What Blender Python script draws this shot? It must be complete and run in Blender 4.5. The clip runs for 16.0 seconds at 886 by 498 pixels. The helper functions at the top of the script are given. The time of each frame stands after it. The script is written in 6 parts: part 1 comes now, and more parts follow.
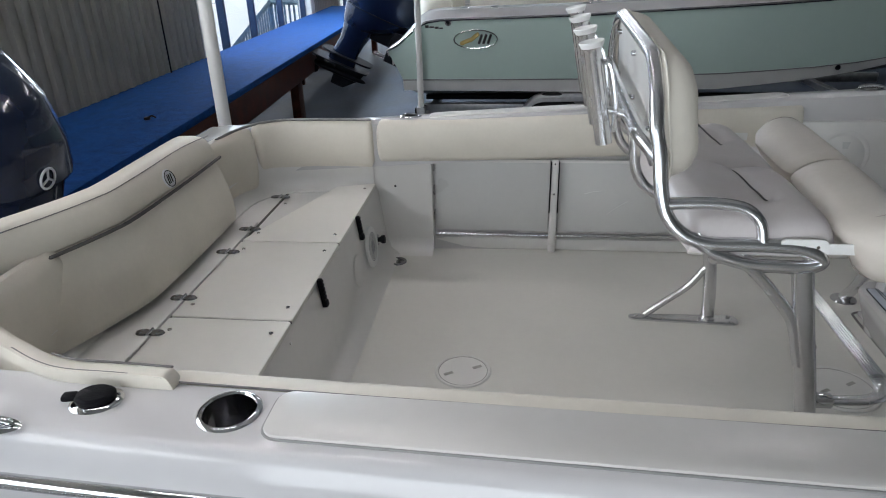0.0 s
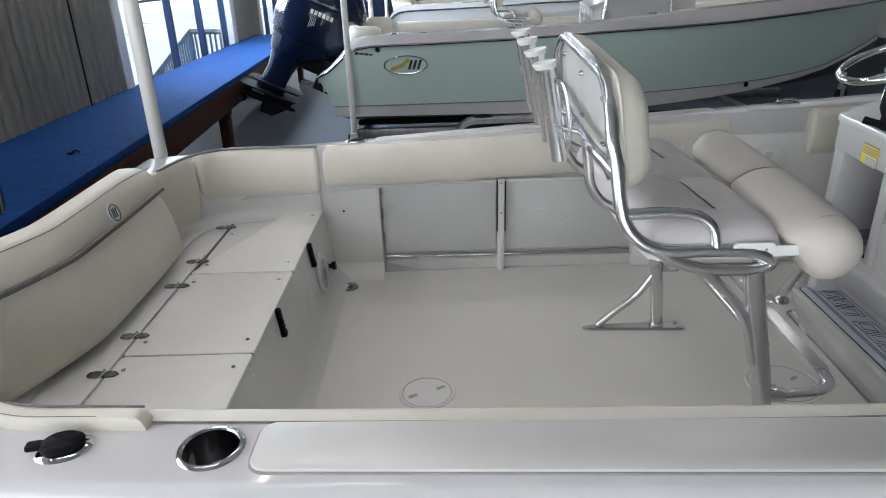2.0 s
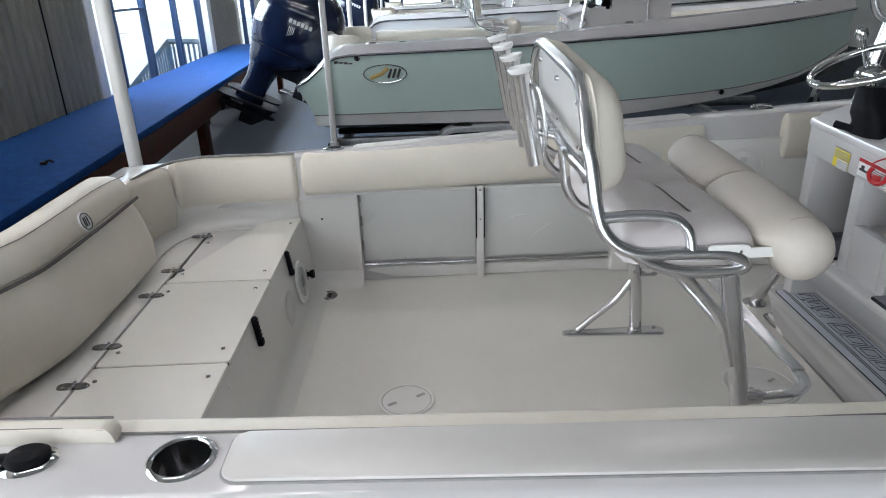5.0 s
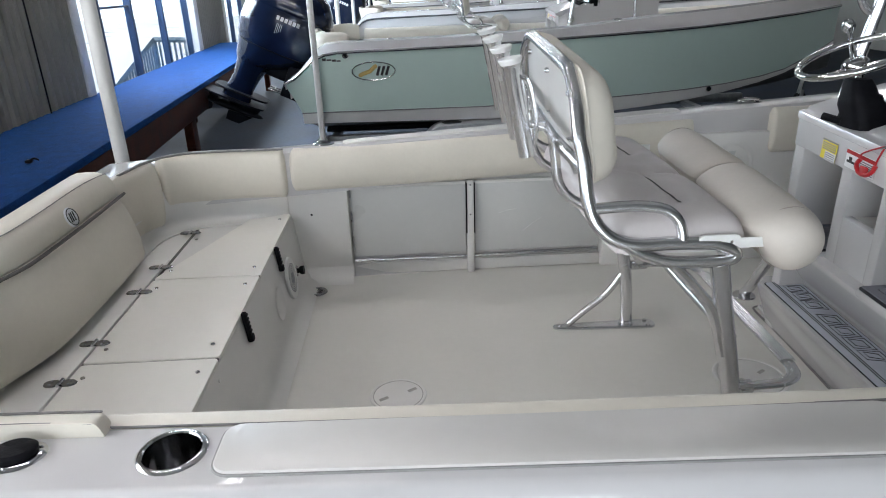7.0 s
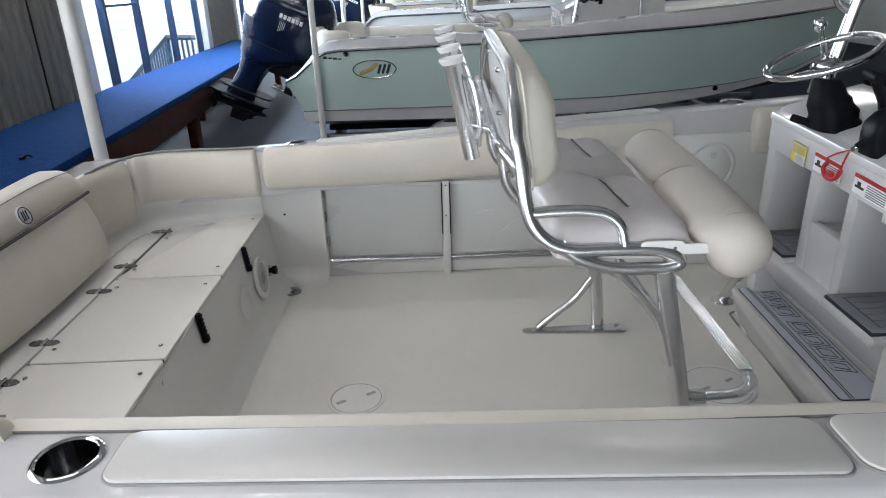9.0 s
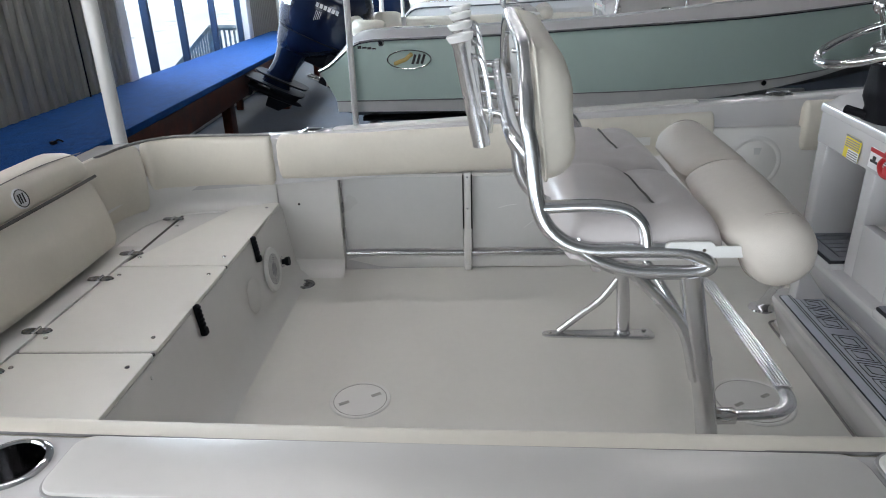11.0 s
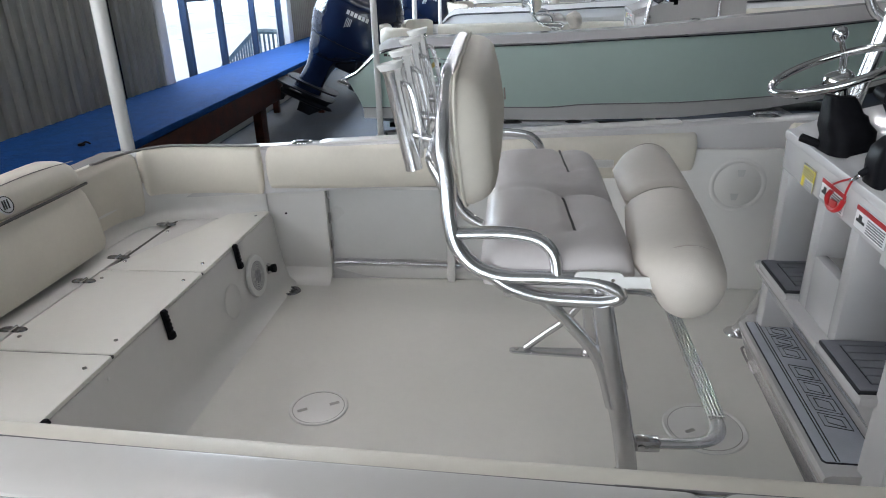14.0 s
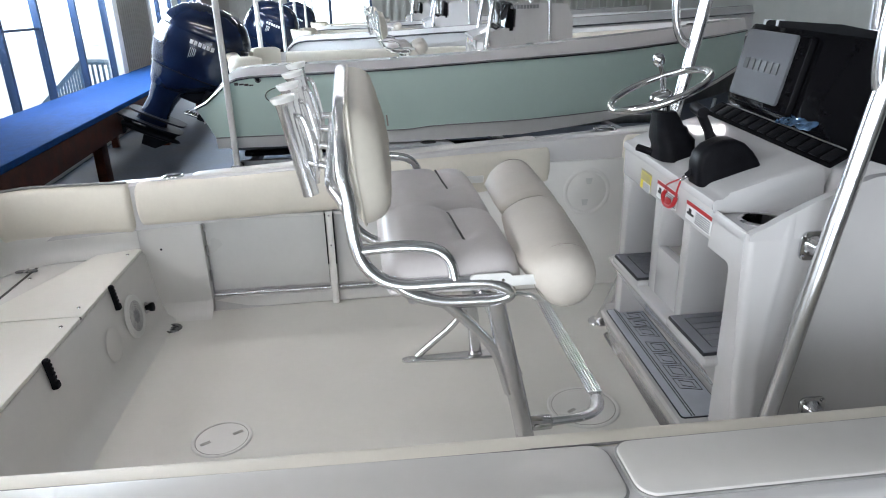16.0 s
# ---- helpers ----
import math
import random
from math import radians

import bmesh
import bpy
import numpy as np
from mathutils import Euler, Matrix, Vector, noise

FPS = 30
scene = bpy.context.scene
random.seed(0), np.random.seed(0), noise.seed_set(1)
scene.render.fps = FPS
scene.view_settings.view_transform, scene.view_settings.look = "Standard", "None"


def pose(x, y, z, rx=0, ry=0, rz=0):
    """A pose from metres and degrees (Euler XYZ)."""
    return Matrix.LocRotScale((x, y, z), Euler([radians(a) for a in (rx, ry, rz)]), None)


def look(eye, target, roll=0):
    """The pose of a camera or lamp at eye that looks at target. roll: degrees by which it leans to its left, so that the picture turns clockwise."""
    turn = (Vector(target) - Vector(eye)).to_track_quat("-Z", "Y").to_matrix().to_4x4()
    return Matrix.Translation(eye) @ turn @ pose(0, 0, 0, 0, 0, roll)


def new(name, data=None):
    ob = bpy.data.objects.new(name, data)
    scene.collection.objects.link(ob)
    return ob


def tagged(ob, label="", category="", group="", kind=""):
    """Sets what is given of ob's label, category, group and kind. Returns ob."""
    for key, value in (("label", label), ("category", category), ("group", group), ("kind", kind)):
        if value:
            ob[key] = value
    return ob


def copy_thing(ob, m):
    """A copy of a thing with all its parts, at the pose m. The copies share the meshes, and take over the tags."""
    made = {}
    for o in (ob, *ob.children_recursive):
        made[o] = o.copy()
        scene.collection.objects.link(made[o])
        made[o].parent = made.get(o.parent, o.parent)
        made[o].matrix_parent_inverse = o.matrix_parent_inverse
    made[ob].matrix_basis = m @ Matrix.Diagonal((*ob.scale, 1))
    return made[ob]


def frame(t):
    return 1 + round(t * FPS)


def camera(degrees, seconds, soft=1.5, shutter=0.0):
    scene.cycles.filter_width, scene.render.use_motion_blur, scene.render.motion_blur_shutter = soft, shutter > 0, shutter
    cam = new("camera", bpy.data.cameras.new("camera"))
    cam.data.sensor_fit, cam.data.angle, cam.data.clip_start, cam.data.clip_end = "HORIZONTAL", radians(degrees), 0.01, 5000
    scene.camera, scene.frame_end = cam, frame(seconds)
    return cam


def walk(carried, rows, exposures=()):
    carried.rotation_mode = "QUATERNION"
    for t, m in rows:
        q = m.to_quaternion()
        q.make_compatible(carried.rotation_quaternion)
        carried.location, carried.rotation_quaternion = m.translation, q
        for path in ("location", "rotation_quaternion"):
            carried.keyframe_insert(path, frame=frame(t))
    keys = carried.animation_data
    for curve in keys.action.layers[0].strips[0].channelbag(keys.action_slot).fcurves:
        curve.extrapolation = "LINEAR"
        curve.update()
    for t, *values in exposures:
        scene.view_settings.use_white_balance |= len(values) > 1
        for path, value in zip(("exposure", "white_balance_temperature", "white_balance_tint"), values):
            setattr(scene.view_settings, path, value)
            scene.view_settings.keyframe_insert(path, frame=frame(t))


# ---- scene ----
cam = camera(68.3, 16.0, 1.0)
PATH = [
    (0, (0.035, 0.135, 1.305), (-0.183, 1.938, 0.469), -1.6),
    (0.5, (-0.031, 0.135, 1.302), (-0.158, 1.953, 0.479), -1.8),
    (1, (-0.048, 0.137, 1.302), (-0.112, 1.966, 0.496), -1.8),
    (1.5, (-0.043, 0.127, 1.303), (-0.069, 1.964, 0.513), -1.9),
    (2, (-0.048, 0.118, 1.303), (-0.06, 1.962, 0.528), -1.9),
    (2.5, (-0.057, 0.113, 1.296), (-0.062, 1.964, 0.538), -1.9),
    (3, (-0.057, 0.113, 1.3), (-0.054, 1.966, 0.548), -1.8),
    (3.5, (-0.051, 0.115, 1.292), (-0.038, 1.969, 0.542), -1.9),
    (4, (-0.046, 0.119, 1.295), (-0.024, 1.972, 0.542), -1.8),
    (4.5, (-0.04, 0.123, 1.296), (-0.008, 1.975, 0.542), -1.8),
    (5, (-0.035, 0.123, 1.29), (0.008, 1.977, 0.539), -1.8),
    (7.5, (-0.041, 0.123, 1.272), (0.036, 1.972, 0.515), -1.8),
    (8, (0.003, 0.129, 1.271), (0.068, 1.978, 0.512), -1.8),
    (8.2, (0.036, 0.137, 1.27), (0.095, 1.986, 0.511), -1.8),
    (10.5, (0.232, 0.174, 1.241), (0.169, 2.023, 0.483), -1.8),
    (11, (0.226, 0.278, 1.216), (0.135, 2.12, 0.445), -1.7),
    (11.5, (0.265, 0.35, 1.214), (0.151, 2.189, 0.436), -1.8),
    (12, (0.347, 0.383, 1.207), (0.201, 2.215, 0.418), -1.8),
    (12.5, (0.425, 0.386, 1.213), (0.171, 2.209, 0.429), -1.7),
    (13, (0.447, 0.377, 1.232), (0.136, 2.19, 0.448), -1.5),
    (13.5, (0.473, 0.332, 1.246), (0.159, 2.149, 0.47), -1.4),
    (14, (0.492, 0.27, 1.265), (0.27, 2.107, 0.506), -1.4),
    (14.5, (0.491, 0.182, 1.275), (0.379, 2.036, 0.532), -1.4),
    (15, (0.449, 0.151, 1.288), (0.451, 2.013, 0.556), -1.4),
    (15.5, (0.407, 0.14, 1.3), (0.541, 2.001, 0.58), -1.4),
    (16, (0.399, 0.137, 1.299), (0.606, 1.997, 0.593), -1.5),
]
walk(cam, [(t, look(eye, target, roll)) for t, eye, target, roll in PATH],
     [(0.0, -0.66), (1.5, -0.55), (3.5, -0.44), (5.0, -0.42), (8.0, -0.42), (11.0, -0.44), (12.5, -0.50), (14.0, -0.47), (15.0, -0.29), (16.0, -0.09)])

# ---- world, large lights, exposure ----
world = bpy.data.worlds.new("sky")
world.use_nodes = True
scene.world = world
_sky = world.node_tree.nodes.new("ShaderNodeTexSky")
_sky.sky_type = "NISHITA"
_sky.sun_disc = False
_sky.sun_elevation, _sky.sun_rotation = radians(38), radians(-60)
world.node_tree.links.new(_sky.outputs[0], world.node_tree.nodes["Background"].inputs[0])
world.node_tree.nodes["Background"].inputs[1].default_value = 0.12

FLOOR = -0.82
CEIL = 4.4


def sun_lamp():
    d = bpy.data.lights.new("sun", "SUN")
    d.energy, d.angle, d.color = 2.5, radians(0.5), (1, 0.95, 0.88)
    ob = new("sun", d)
    ob.matrix_basis = look((-20, 20, 30), (0, 8, 0))


def area(name, at, target, sx, sy, watts, color):
    d = bpy.data.lights.new(name, "AREA")
    d.shape, d.size, d.size_y, d.energy, d.color = "RECTANGLE", sx, sy, watts, color
    ob = new(name, d)
    ob.matrix_basis = look(at, target)
    return ob


sun_lamp()


# ---- materials ----
def mat(name, color, rough=0.5, metal=0.0, vary=0.06, scale=6.0, bump=0.0, bscale=200.0, coat=0.0, emit=0.0, rvary=0.08, stain=None, spec=0.5):
    """A surface with two scales of variation in colour and roughness, and a fine relief."""
    m = bpy.data.materials.new(name)
    m.use_nodes = True
    nt = m.node_tree
    b = nt.nodes["Principled BSDF"]
    tc = nt.nodes.new("ShaderNodeTexCoord")
    n1 = nt.nodes.new("ShaderNodeTexNoise")
    n1.inputs["Scale"].default_value, n1.inputs["Detail"].default_value = scale, 6
    n2 = nt.nodes.new("ShaderNodeTexNoise")
    n2.inputs["Scale"].default_value, n2.inputs["Detail"].default_value = scale * 14, 4
    nt.links.new(tc.outputs["Object"], n1.inputs["Vector"])
    nt.links.new(tc.outputs["Object"], n2.inputs["Vector"])
    mx = nt.nodes.new("ShaderNodeMath")
    mx.operation = "MULTIPLY_ADD"
    mx.inputs[1].default_value = 0.35
    nt.links.new(n2.outputs["Fac"], mx.inputs[0])
    nt.links.new(n1.outputs["Fac"], mx.inputs[2])
    ramp = nt.nodes.new("ShaderNodeValToRGB")
    e = ramp.color_ramp.elements
    lo = stain or tuple(max(0, c * (1 - 2 * vary)) for c in color)
    hi = tuple(min(1, c * (1 + vary)) for c in color)
    e[0].position, e[1].position = 0.42, 0.95
    e[0].color, e[1].color = (*lo, 1), (*hi, 1)
    nt.links.new(mx.outputs[0], ramp.inputs["Fac"])
    nt.links.new(ramp.outputs["Color"], b.inputs["Base Color"])
    rr = nt.nodes.new("ShaderNodeMapRange")
    rr.inputs["To Min"].default_value, rr.inputs["To Max"].default_value = max(0.02, rough - rvary), min(1, rough + rvary)
    nt.links.new(n1.outputs["Fac"], rr.inputs["Value"])
    nt.links.new(rr.outputs["Result"], b.inputs["Roughness"])
    b.inputs["Metallic"].default_value = metal
    b.inputs["Coat Weight"].default_value = coat
    b.inputs["Coat Roughness"].default_value = 0.06
    b.inputs["Specular IOR Level"].default_value = spec
    if bump:
        n3 = nt.nodes.new("ShaderNodeTexNoise")
        n3.inputs["Scale"].default_value, n3.inputs["Detail"].default_value = bscale, 3
        nt.links.new(tc.outputs["Object"], n3.inputs["Vector"])
        bp = nt.nodes.new("ShaderNodeBump")
        bp.inputs["Strength"].default_value, bp.inputs["Distance"].default_value = bump, 0.002
        nt.links.new(n3.outputs["Fac"], bp.inputs["Height"])
        nt.links.new(bp.outputs["Normal"], b.inputs["Normal"])
    if emit:
        b.inputs["Emission Color"].default_value = (*color, 1)
        b.inputs["Emission Strength"].default_value = emit
    return m


GEL = mat("gelcoat white", (0.56, 0.55, 0.55), 0.14, coat=0.3, vary=0.025, scale=1.5)
PANELM = mat("satin gunwale panel", (0.555, 0.54, 0.515), 0.33, vary=0.03, scale=2, coat=0.08, bump=0.06, bscale=400)
NONSKID = mat("nonskid sole", (0.66, 0.645, 0.60), 0.5, vary=0.03, scale=2.5, bump=0.25, bscale=420)
LINER = mat("liner gelcoat", (0.70, 0.685, 0.66), 0.36, vary=0.025, scale=1.8, coat=0.15)
LIDM = mat("lid gelcoat", (0.77, 0.755, 0.70), 0.42, vary=0.025, scale=2, bump=0.12, bscale=500)
VINYL = mat("cream vinyl", (0.66, 0.62, 0.54), 0.5, vary=0.035, scale=5, bump=0.22, bscale=650, spec=0.35)
# The roll's cream vinyl with its shade mixed into a darker beige.
ROLL_SHADED = mat("cream vinyl darkened for the roll's shade", (0.56, 0.515, 0.46), 0.45, vary=0.04, scale=5, bump=0.28, bscale=600, spec=0.4)
# Cream vinyl again, its grey tone standing for the shade on the seat.
VINYL_SHADED = mat("cream vinyl greyed for shade", (0.52, 0.485, 0.475), 0.36, vary=0.04, scale=6, bump=0.3, bscale=600, spec=0.4)
SEAMV = mat("vinyl seam", (0.38, 0.34, 0.30), 0.6, vary=0.1, scale=40)
PIPING = mat("grey piping", (0.2, 0.19, 0.185), 0.6, vary=0.15, scale=60, bump=0.5, bscale=900)
SEAM = mat("dark seam", (0.1, 0.095, 0.09), 0.8, vary=0.1)
ALU = mat("anodised aluminium", (0.70, 0.70, 0.71), 0.25, metal=1, vary=0.03, scale=20, rvary=0.06)
# Steel darkened in colour: shade inside the wells, dark reflections on the hinges.
DARKST = mat("darkened steel", (0.36, 0.36, 0.37), 0.14, metal=1, vary=0.1)
STEEL = mat("polished steel", (0.62, 0.62, 0.63), 0.09, metal=1, vary=0.03, rvary=0.04)
BLACK = mat("black plastic", (0.008, 0.008, 0.010), 0.4, vary=0.2, scale=20, bump=0.1, bscale=500, spec=0.06)
RUBBER = mat("black rubber", (0.008, 0.008, 0.010), 0.5, vary=0.2, scale=30, bump=0.3, bscale=300, spec=0.06)
WHITEPL = mat("white plastic", (0.76, 0.76, 0.74), 0.35, vary=0.03)
ACRYL = mat("grey acrylic door", (0.56, 0.56, 0.545), 0.3, vary=0.03, scale=3)
COWL = mat("navy engine paint", (0.006, 0.012, 0.034), 0.16, vary=0.15, scale=3, coat=0.55, rvary=0.03, spec=0.15)
# White hull underside; the shade beneath it is put into this grey.
BOTTOM_SHADE = mat("shaded white hull underside", (0.13, 0.13, 0.135), 0.6, vary=0.2, scale=5)
COWL2 = mat("dark grey engine paint", (0.008, 0.009, 0.013), 0.55, vary=0.2, scale=8, spec=0.08)
SILVER = mat("silver lettering", (0.62, 0.63, 0.65), 0.3, vary=0.04)
GREEN = mat("seafoam gelcoat", (0.60, 0.75, 0.69), 0.2, vary=0.02, scale=1, coat=0.5)
CARPET = mat("blue carpet", (0.0015, 0.021, 0.10), 0.95, vary=0.35, scale=12, bump=1.0, bscale=350, spec=0.1)
CARPET.node_tree.nodes["Principled BSDF"].inputs["Sheen Weight"].default_value = 0.24
CARPET.node_tree.nodes["Principled BSDF"].inputs["Sheen Tint"].default_value = (0.05, 0.32, 1.0, 1)
WOOD = mat("red brown timber", (0.060, 0.016, 0.009), 0.55, vary=0.35, scale=7, bump=0.4, bscale=60, spec=0.12)
METALWALL = mat("painted steel sheet", (0.43, 0.425, 0.39), 0.38, vary=0.04, scale=2.2, rvary=0.05)
FRAMEB = mat("dark window frame", (0.022, 0.05, 0.12), 0.4, vary=0.15)
WHITEWALL = mat("white trim paint", (0.72, 0.73, 0.74), 0.5, vary=0.04)
CONC = mat("concrete floor", (0.028, 0.035, 0.050), 0.62, vary=0.32, scale=1.3, bump=0.2, bscale=30, rvary=0.12, spec=0.16)
CEILM = mat("ceiling sheet", (0.32, 0.32, 0.31), 0.7, vary=0.05)
PVC = mat("white pvc pipe", (0.78, 0.77, 0.74), 0.35, vary=0.04, scale=5)
GALV = mat("galvanised steel", (0.42, 0.43, 0.44), 0.4, metal=0.9, vary=0.15, scale=12)
TREAD = mat("bright tread plate", (0.72, 0.73, 0.75), 0.38, metal=0.55, vary=0.12, scale=10, bump=1.0, bscale=55)
GALVD = mat("groove grey", (0.36, 0.35, 0.32), 0.7, vary=0.2, scale=40)
TYRE = mat("tyre rubber", (0.02, 0.02, 0.02), 0.8, vary=0.2, scale=30)
EVAG = mat("grey deck foam", (0.21, 0.215, 0.245), 0.75, vary=0.08, scale=14, bump=0.3, bscale=500)
EVAD = mat("dark foam groove", (0.016, 0.017, 0.022), 0.7, vary=0.1)
EVAP = mat("pale blue grey foam", (0.47, 0.50, 0.56), 0.7, vary=0.06, scale=14, bump=0.25, bscale=500)
REDM = mat("red plastic", (0.42, 0.012, 0.016), 0.4, vary=0.1)
YELM = mat("yellow label", (0.75, 0.62, 0.02), 0.45, vary=0.04)
PAPER = mat("white label", (0.74, 0.74, 0.74), 0.45, vary=0.03)
INK = mat("black ink", (0.02, 0.02, 0.02), 0.5, vary=0.1)
INKG = mat("grey ink", (0.24, 0.24, 0.25), 0.6, vary=0.1)
GOLD = mat("gold decal", (0.5, 0.38, 0.12), 0.35, vary=0.1)
SCREEN = mat("dark glass screen", (0.004, 0.004, 0.005), 0.06, vary=0.1, rvary=0.02, spec=0.09)
COVERG = mat("grey screen cover", (0.10, 0.104, 0.116), 0.5, vary=0.05, spec=0.2)
DECKW = mat("grey blue outdoor timber", (0.20, 0.31, 0.42), 0.8, vary=0.2, scale=12)
LAMP = mat("lamp tube", (1.0, 0.965, 0.995), 0.4, emit=76.0)
GRILLE = mat("grey mesh", (0.36, 0.355, 0.375), 0.6, vary=0.3, scale=120, bump=0.6, bscale=700)
SLOT = mat("slot grey", (0.40, 0.39, 0.36), 0.7, vary=0.15, scale=60)
# Grey of the painted shade line round the gunwale panels.
EDGE_SHADE = mat("panel edge shade", (0.27, 0.265, 0.26), 0.6, vary=0.1, scale=30)
BOARD = mat("black board", (0.005, 0.005, 0.006), 0.5, vary=0.2, scale=20, spec=0.02)


def glow(name, top, low, strength):
    m = bpy.data.materials.new(name)
    m.use_nodes = True
    nt = m.node_tree
    nt.nodes.remove(nt.nodes["Principled BSDF"])
    em = nt.nodes.new("ShaderNodeEmission")
    tc = nt.nodes.new("ShaderNodeTexCoord")
    sep = nt.nodes.new("ShaderNodeSeparateXYZ")
    nz = nt.nodes.new("ShaderNodeTexNoise")
    nz.inputs["Scale"].default_value = 3.0
    ad = nt.nodes.new("ShaderNodeMath")
    ad.operation = "MULTIPLY_ADD"
    ad.inputs[1].default_value = 0.12
    ramp = nt.nodes.new("ShaderNodeValToRGB")
    ramp.color_ramp.elements[0].color, ramp.color_ramp.elements[1].color = (*low, 1), (*top, 1)
    ramp.color_ramp.elements[0].position, ramp.color_ramp.elements[1].position = 0.25, 0.6
    nt.links.new(tc.outputs["Generated"], sep.inputs[0])
    nt.links.new(tc.outputs["Generated"], nz.inputs["Vector"])
    nt.links.new(nz.outputs["Fac"], ad.inputs[0])
    nt.links.new(sep.outputs["Z"], ad.inputs[2])
    nt.links.new(ad.outputs[0], ramp.inputs["Fac"])
    nt.links.new(ramp.outputs["Color"], em.inputs["Color"])
    em.inputs["Strength"].default_value = strength
    nt.links.new(em.outputs[0], nt.nodes["Material Output"].inputs["Surface"])
    return m


OUTSIDE = glow("bright outdoors", (0.95, 0.98, 1.0), (0.85, 0.93, 1.0), 3.0)

GLASS = bpy.data.materials.new("clear glass")
GLASS.use_nodes = True
_b = GLASS.node_tree.nodes["Principled BSDF"]
_b.inputs["Transmission Weight"].default_value = 1.0
_b.inputs["Roughness"].default_value = 0.02
_b.inputs["IOR"].default_value = 1.1
_b.inputs["Base Color"].default_value = (0.93, 0.97, 1.0, 1)


# ---- mesh tools ----
ROOT = {}


def thing(name, m, label, category, group="", kind=""):
    """A top-level thing: an Empty at the pose m that carries its parts."""
    ob = new(name)
    ob.empty_display_size = 0.1
    ob.matrix_basis = m
    ROOT[ob] = m
    return tagged(ob, label, category, group, kind)


def smooth(me, deg=40):
    me.polygons.foreach_set("use_smooth", [True] * len(me.polygons))
    me.set_sharp_from_angle(angle=radians(deg))


def mesh_of(name, bm, material, deg=40):
    me = bpy.data.meshes.new(name)
    bmesh.ops.recalc_face_normals(bm, faces=bm.faces)
    bm.to_mesh(me)
    bm.free()
    me.materials.append(material)
    smooth(me, deg)
    return me


def part(name, bm, material, parent=None, label="", local=False, at=None):
    """Links a bmesh (or a mesh) as one mesh object under a thing or a part. World coordinates unless local."""
    if isinstance(bm, bmesh.types.BMesh):
        if parent is not None and not local:
            p = parent
            while p.parent is not None:
                p = p.parent
            if p in ROOT:
                bm.transform(ROOT[p].inverted())
        me = mesh_of(name, bm, material)
    else:
        me = bm
    ob = new(name, me)
    if parent is not None:
        ob.parent = parent
    if at is not None:
        ob.matrix_basis = at if isinstance(at, Matrix) else Matrix.Translation(at)
    if label:
        ob["label"] = label
    return ob


def single(name, bm, material, label, category, group="", kind=""):
    """A thing that is one plain mesh."""
    return tagged(part(name, bm, material), label, category, group, kind)


def box(x0, x1, y0, y1, z0, z1, bev=0.0, seg=2):
    bm = bmesh.new()
    bmesh.ops.create_cube(bm, size=1)
    for v in bm.verts:
        v.co = Vector(((x0 + x1) / 2 + v.co.x * (x1 - x0), (y0 + y1) / 2 + v.co.y * (y1 - y0), (z0 + z1) / 2 + v.co.z * (z1 - z0)))
    if bev:
        bmesh.ops.bevel(bm, geom=bm.edges[:], offset=bev, segments=seg, profile=0.5, affect="EDGES")
    return bm


def join(*bms):
    """Joins several bmeshes of one part into one."""
    out = bmesh.new()
    for b in bms:
        me = bpy.data.meshes.new("tmp")
        b.to_mesh(me)
        b.free()
        out.from_mesh(me)
        bpy.data.meshes.remove(me)
    return out


def curve(pts, n=6, closed=False):
    """A smooth line through the points."""
    P = [Vector(p) for p in pts]
    if len(P) < 3:
        return P
    out = []
    m = len(P)
    rng = range(m) if closed else range(m - 1)
    for i in rng:
        if closed:
            a, b, c, d = P[(i - 1) % m], P[i], P[(i + 1) % m], P[(i + 2) % m]
        else:
            b, c = P[i], P[i + 1]
            a = P[i - 1] if i else b + (b - c)
            d = P[i + 2] if i + 2 < m else c + (c - b)
        for k in range(n):
            t = k / n
            out.append(0.5 * ((2 * b) + (c - a) * t + (2 * a - 5 * b + 4 * c - d) * t * t + (3 * b - a - 3 * c + d) * t ** 3))
    if not closed:
        out.append(P[-1])
    return out


def arc_line(pts, r, n=5):
    """A line with straight runs and rounded corners of radius r."""
    P = [Vector(p) for p in pts]
    out = [P[0]]
    for i in range(1, len(P) - 1):
        a, b, c = P[i - 1], P[i], P[i + 1]
        u, w = (a - b), (c - b)
        k = min(r, u.length * 0.48, w.length * 0.48)
        s, e = b + u.normalized() * k, b + w.normalized() * k
        for j in range(n + 1):
            t = j / n
            out.append((1 - t) ** 2 * s + 2 * t * (1 - t) * b + t * t * e)
    out.append(P[-1])
    return out


def tube(line, r, n=12, closed=False, flat=1.0, caps=True):
    """A round (or flattened) bar along a line."""
    L = [Vector(p) for p in line]
    bm = bmesh.new()
    m = len(L)
    rings = []
    prev = None
    for i in range(m):
        a = L[i - 1] if (i or closed) else L[i]
        b = L[(i + 1) % m] if (i < m - 1 or closed) else L[i]
        t = (b - a).normalized()
        if prev is None:
            ref = Vector((0, 0, 1)) if abs(t.z) < 0.9 else Vector((1, 0, 0))
            u = t.cross(ref).normalized()
        else:
            u = (prev - t * prev.dot(t)).normalized()
        prev = u
        w = t.cross(u)
        rad = r[i] if isinstance(r, (list, tuple)) else r
        rings.append([bm.verts.new(L[i] + rad * (math.cos(2 * math.pi * k / n) * u + flat * math.sin(2 * math.pi * k / n) * w)) for k in range(n)])
    for i in range(m if closed else m - 1):
        A, B = rings[i], rings[(i + 1) % m]
        for k in range(n):
            bm.faces.new((A[k], A[(k + 1) % n], B[(k + 1) % n], B[k]))
    if not closed and caps:
        bm.faces.new(rings[0])
        bm.faces.new(rings[-1][::-1])
    return bm


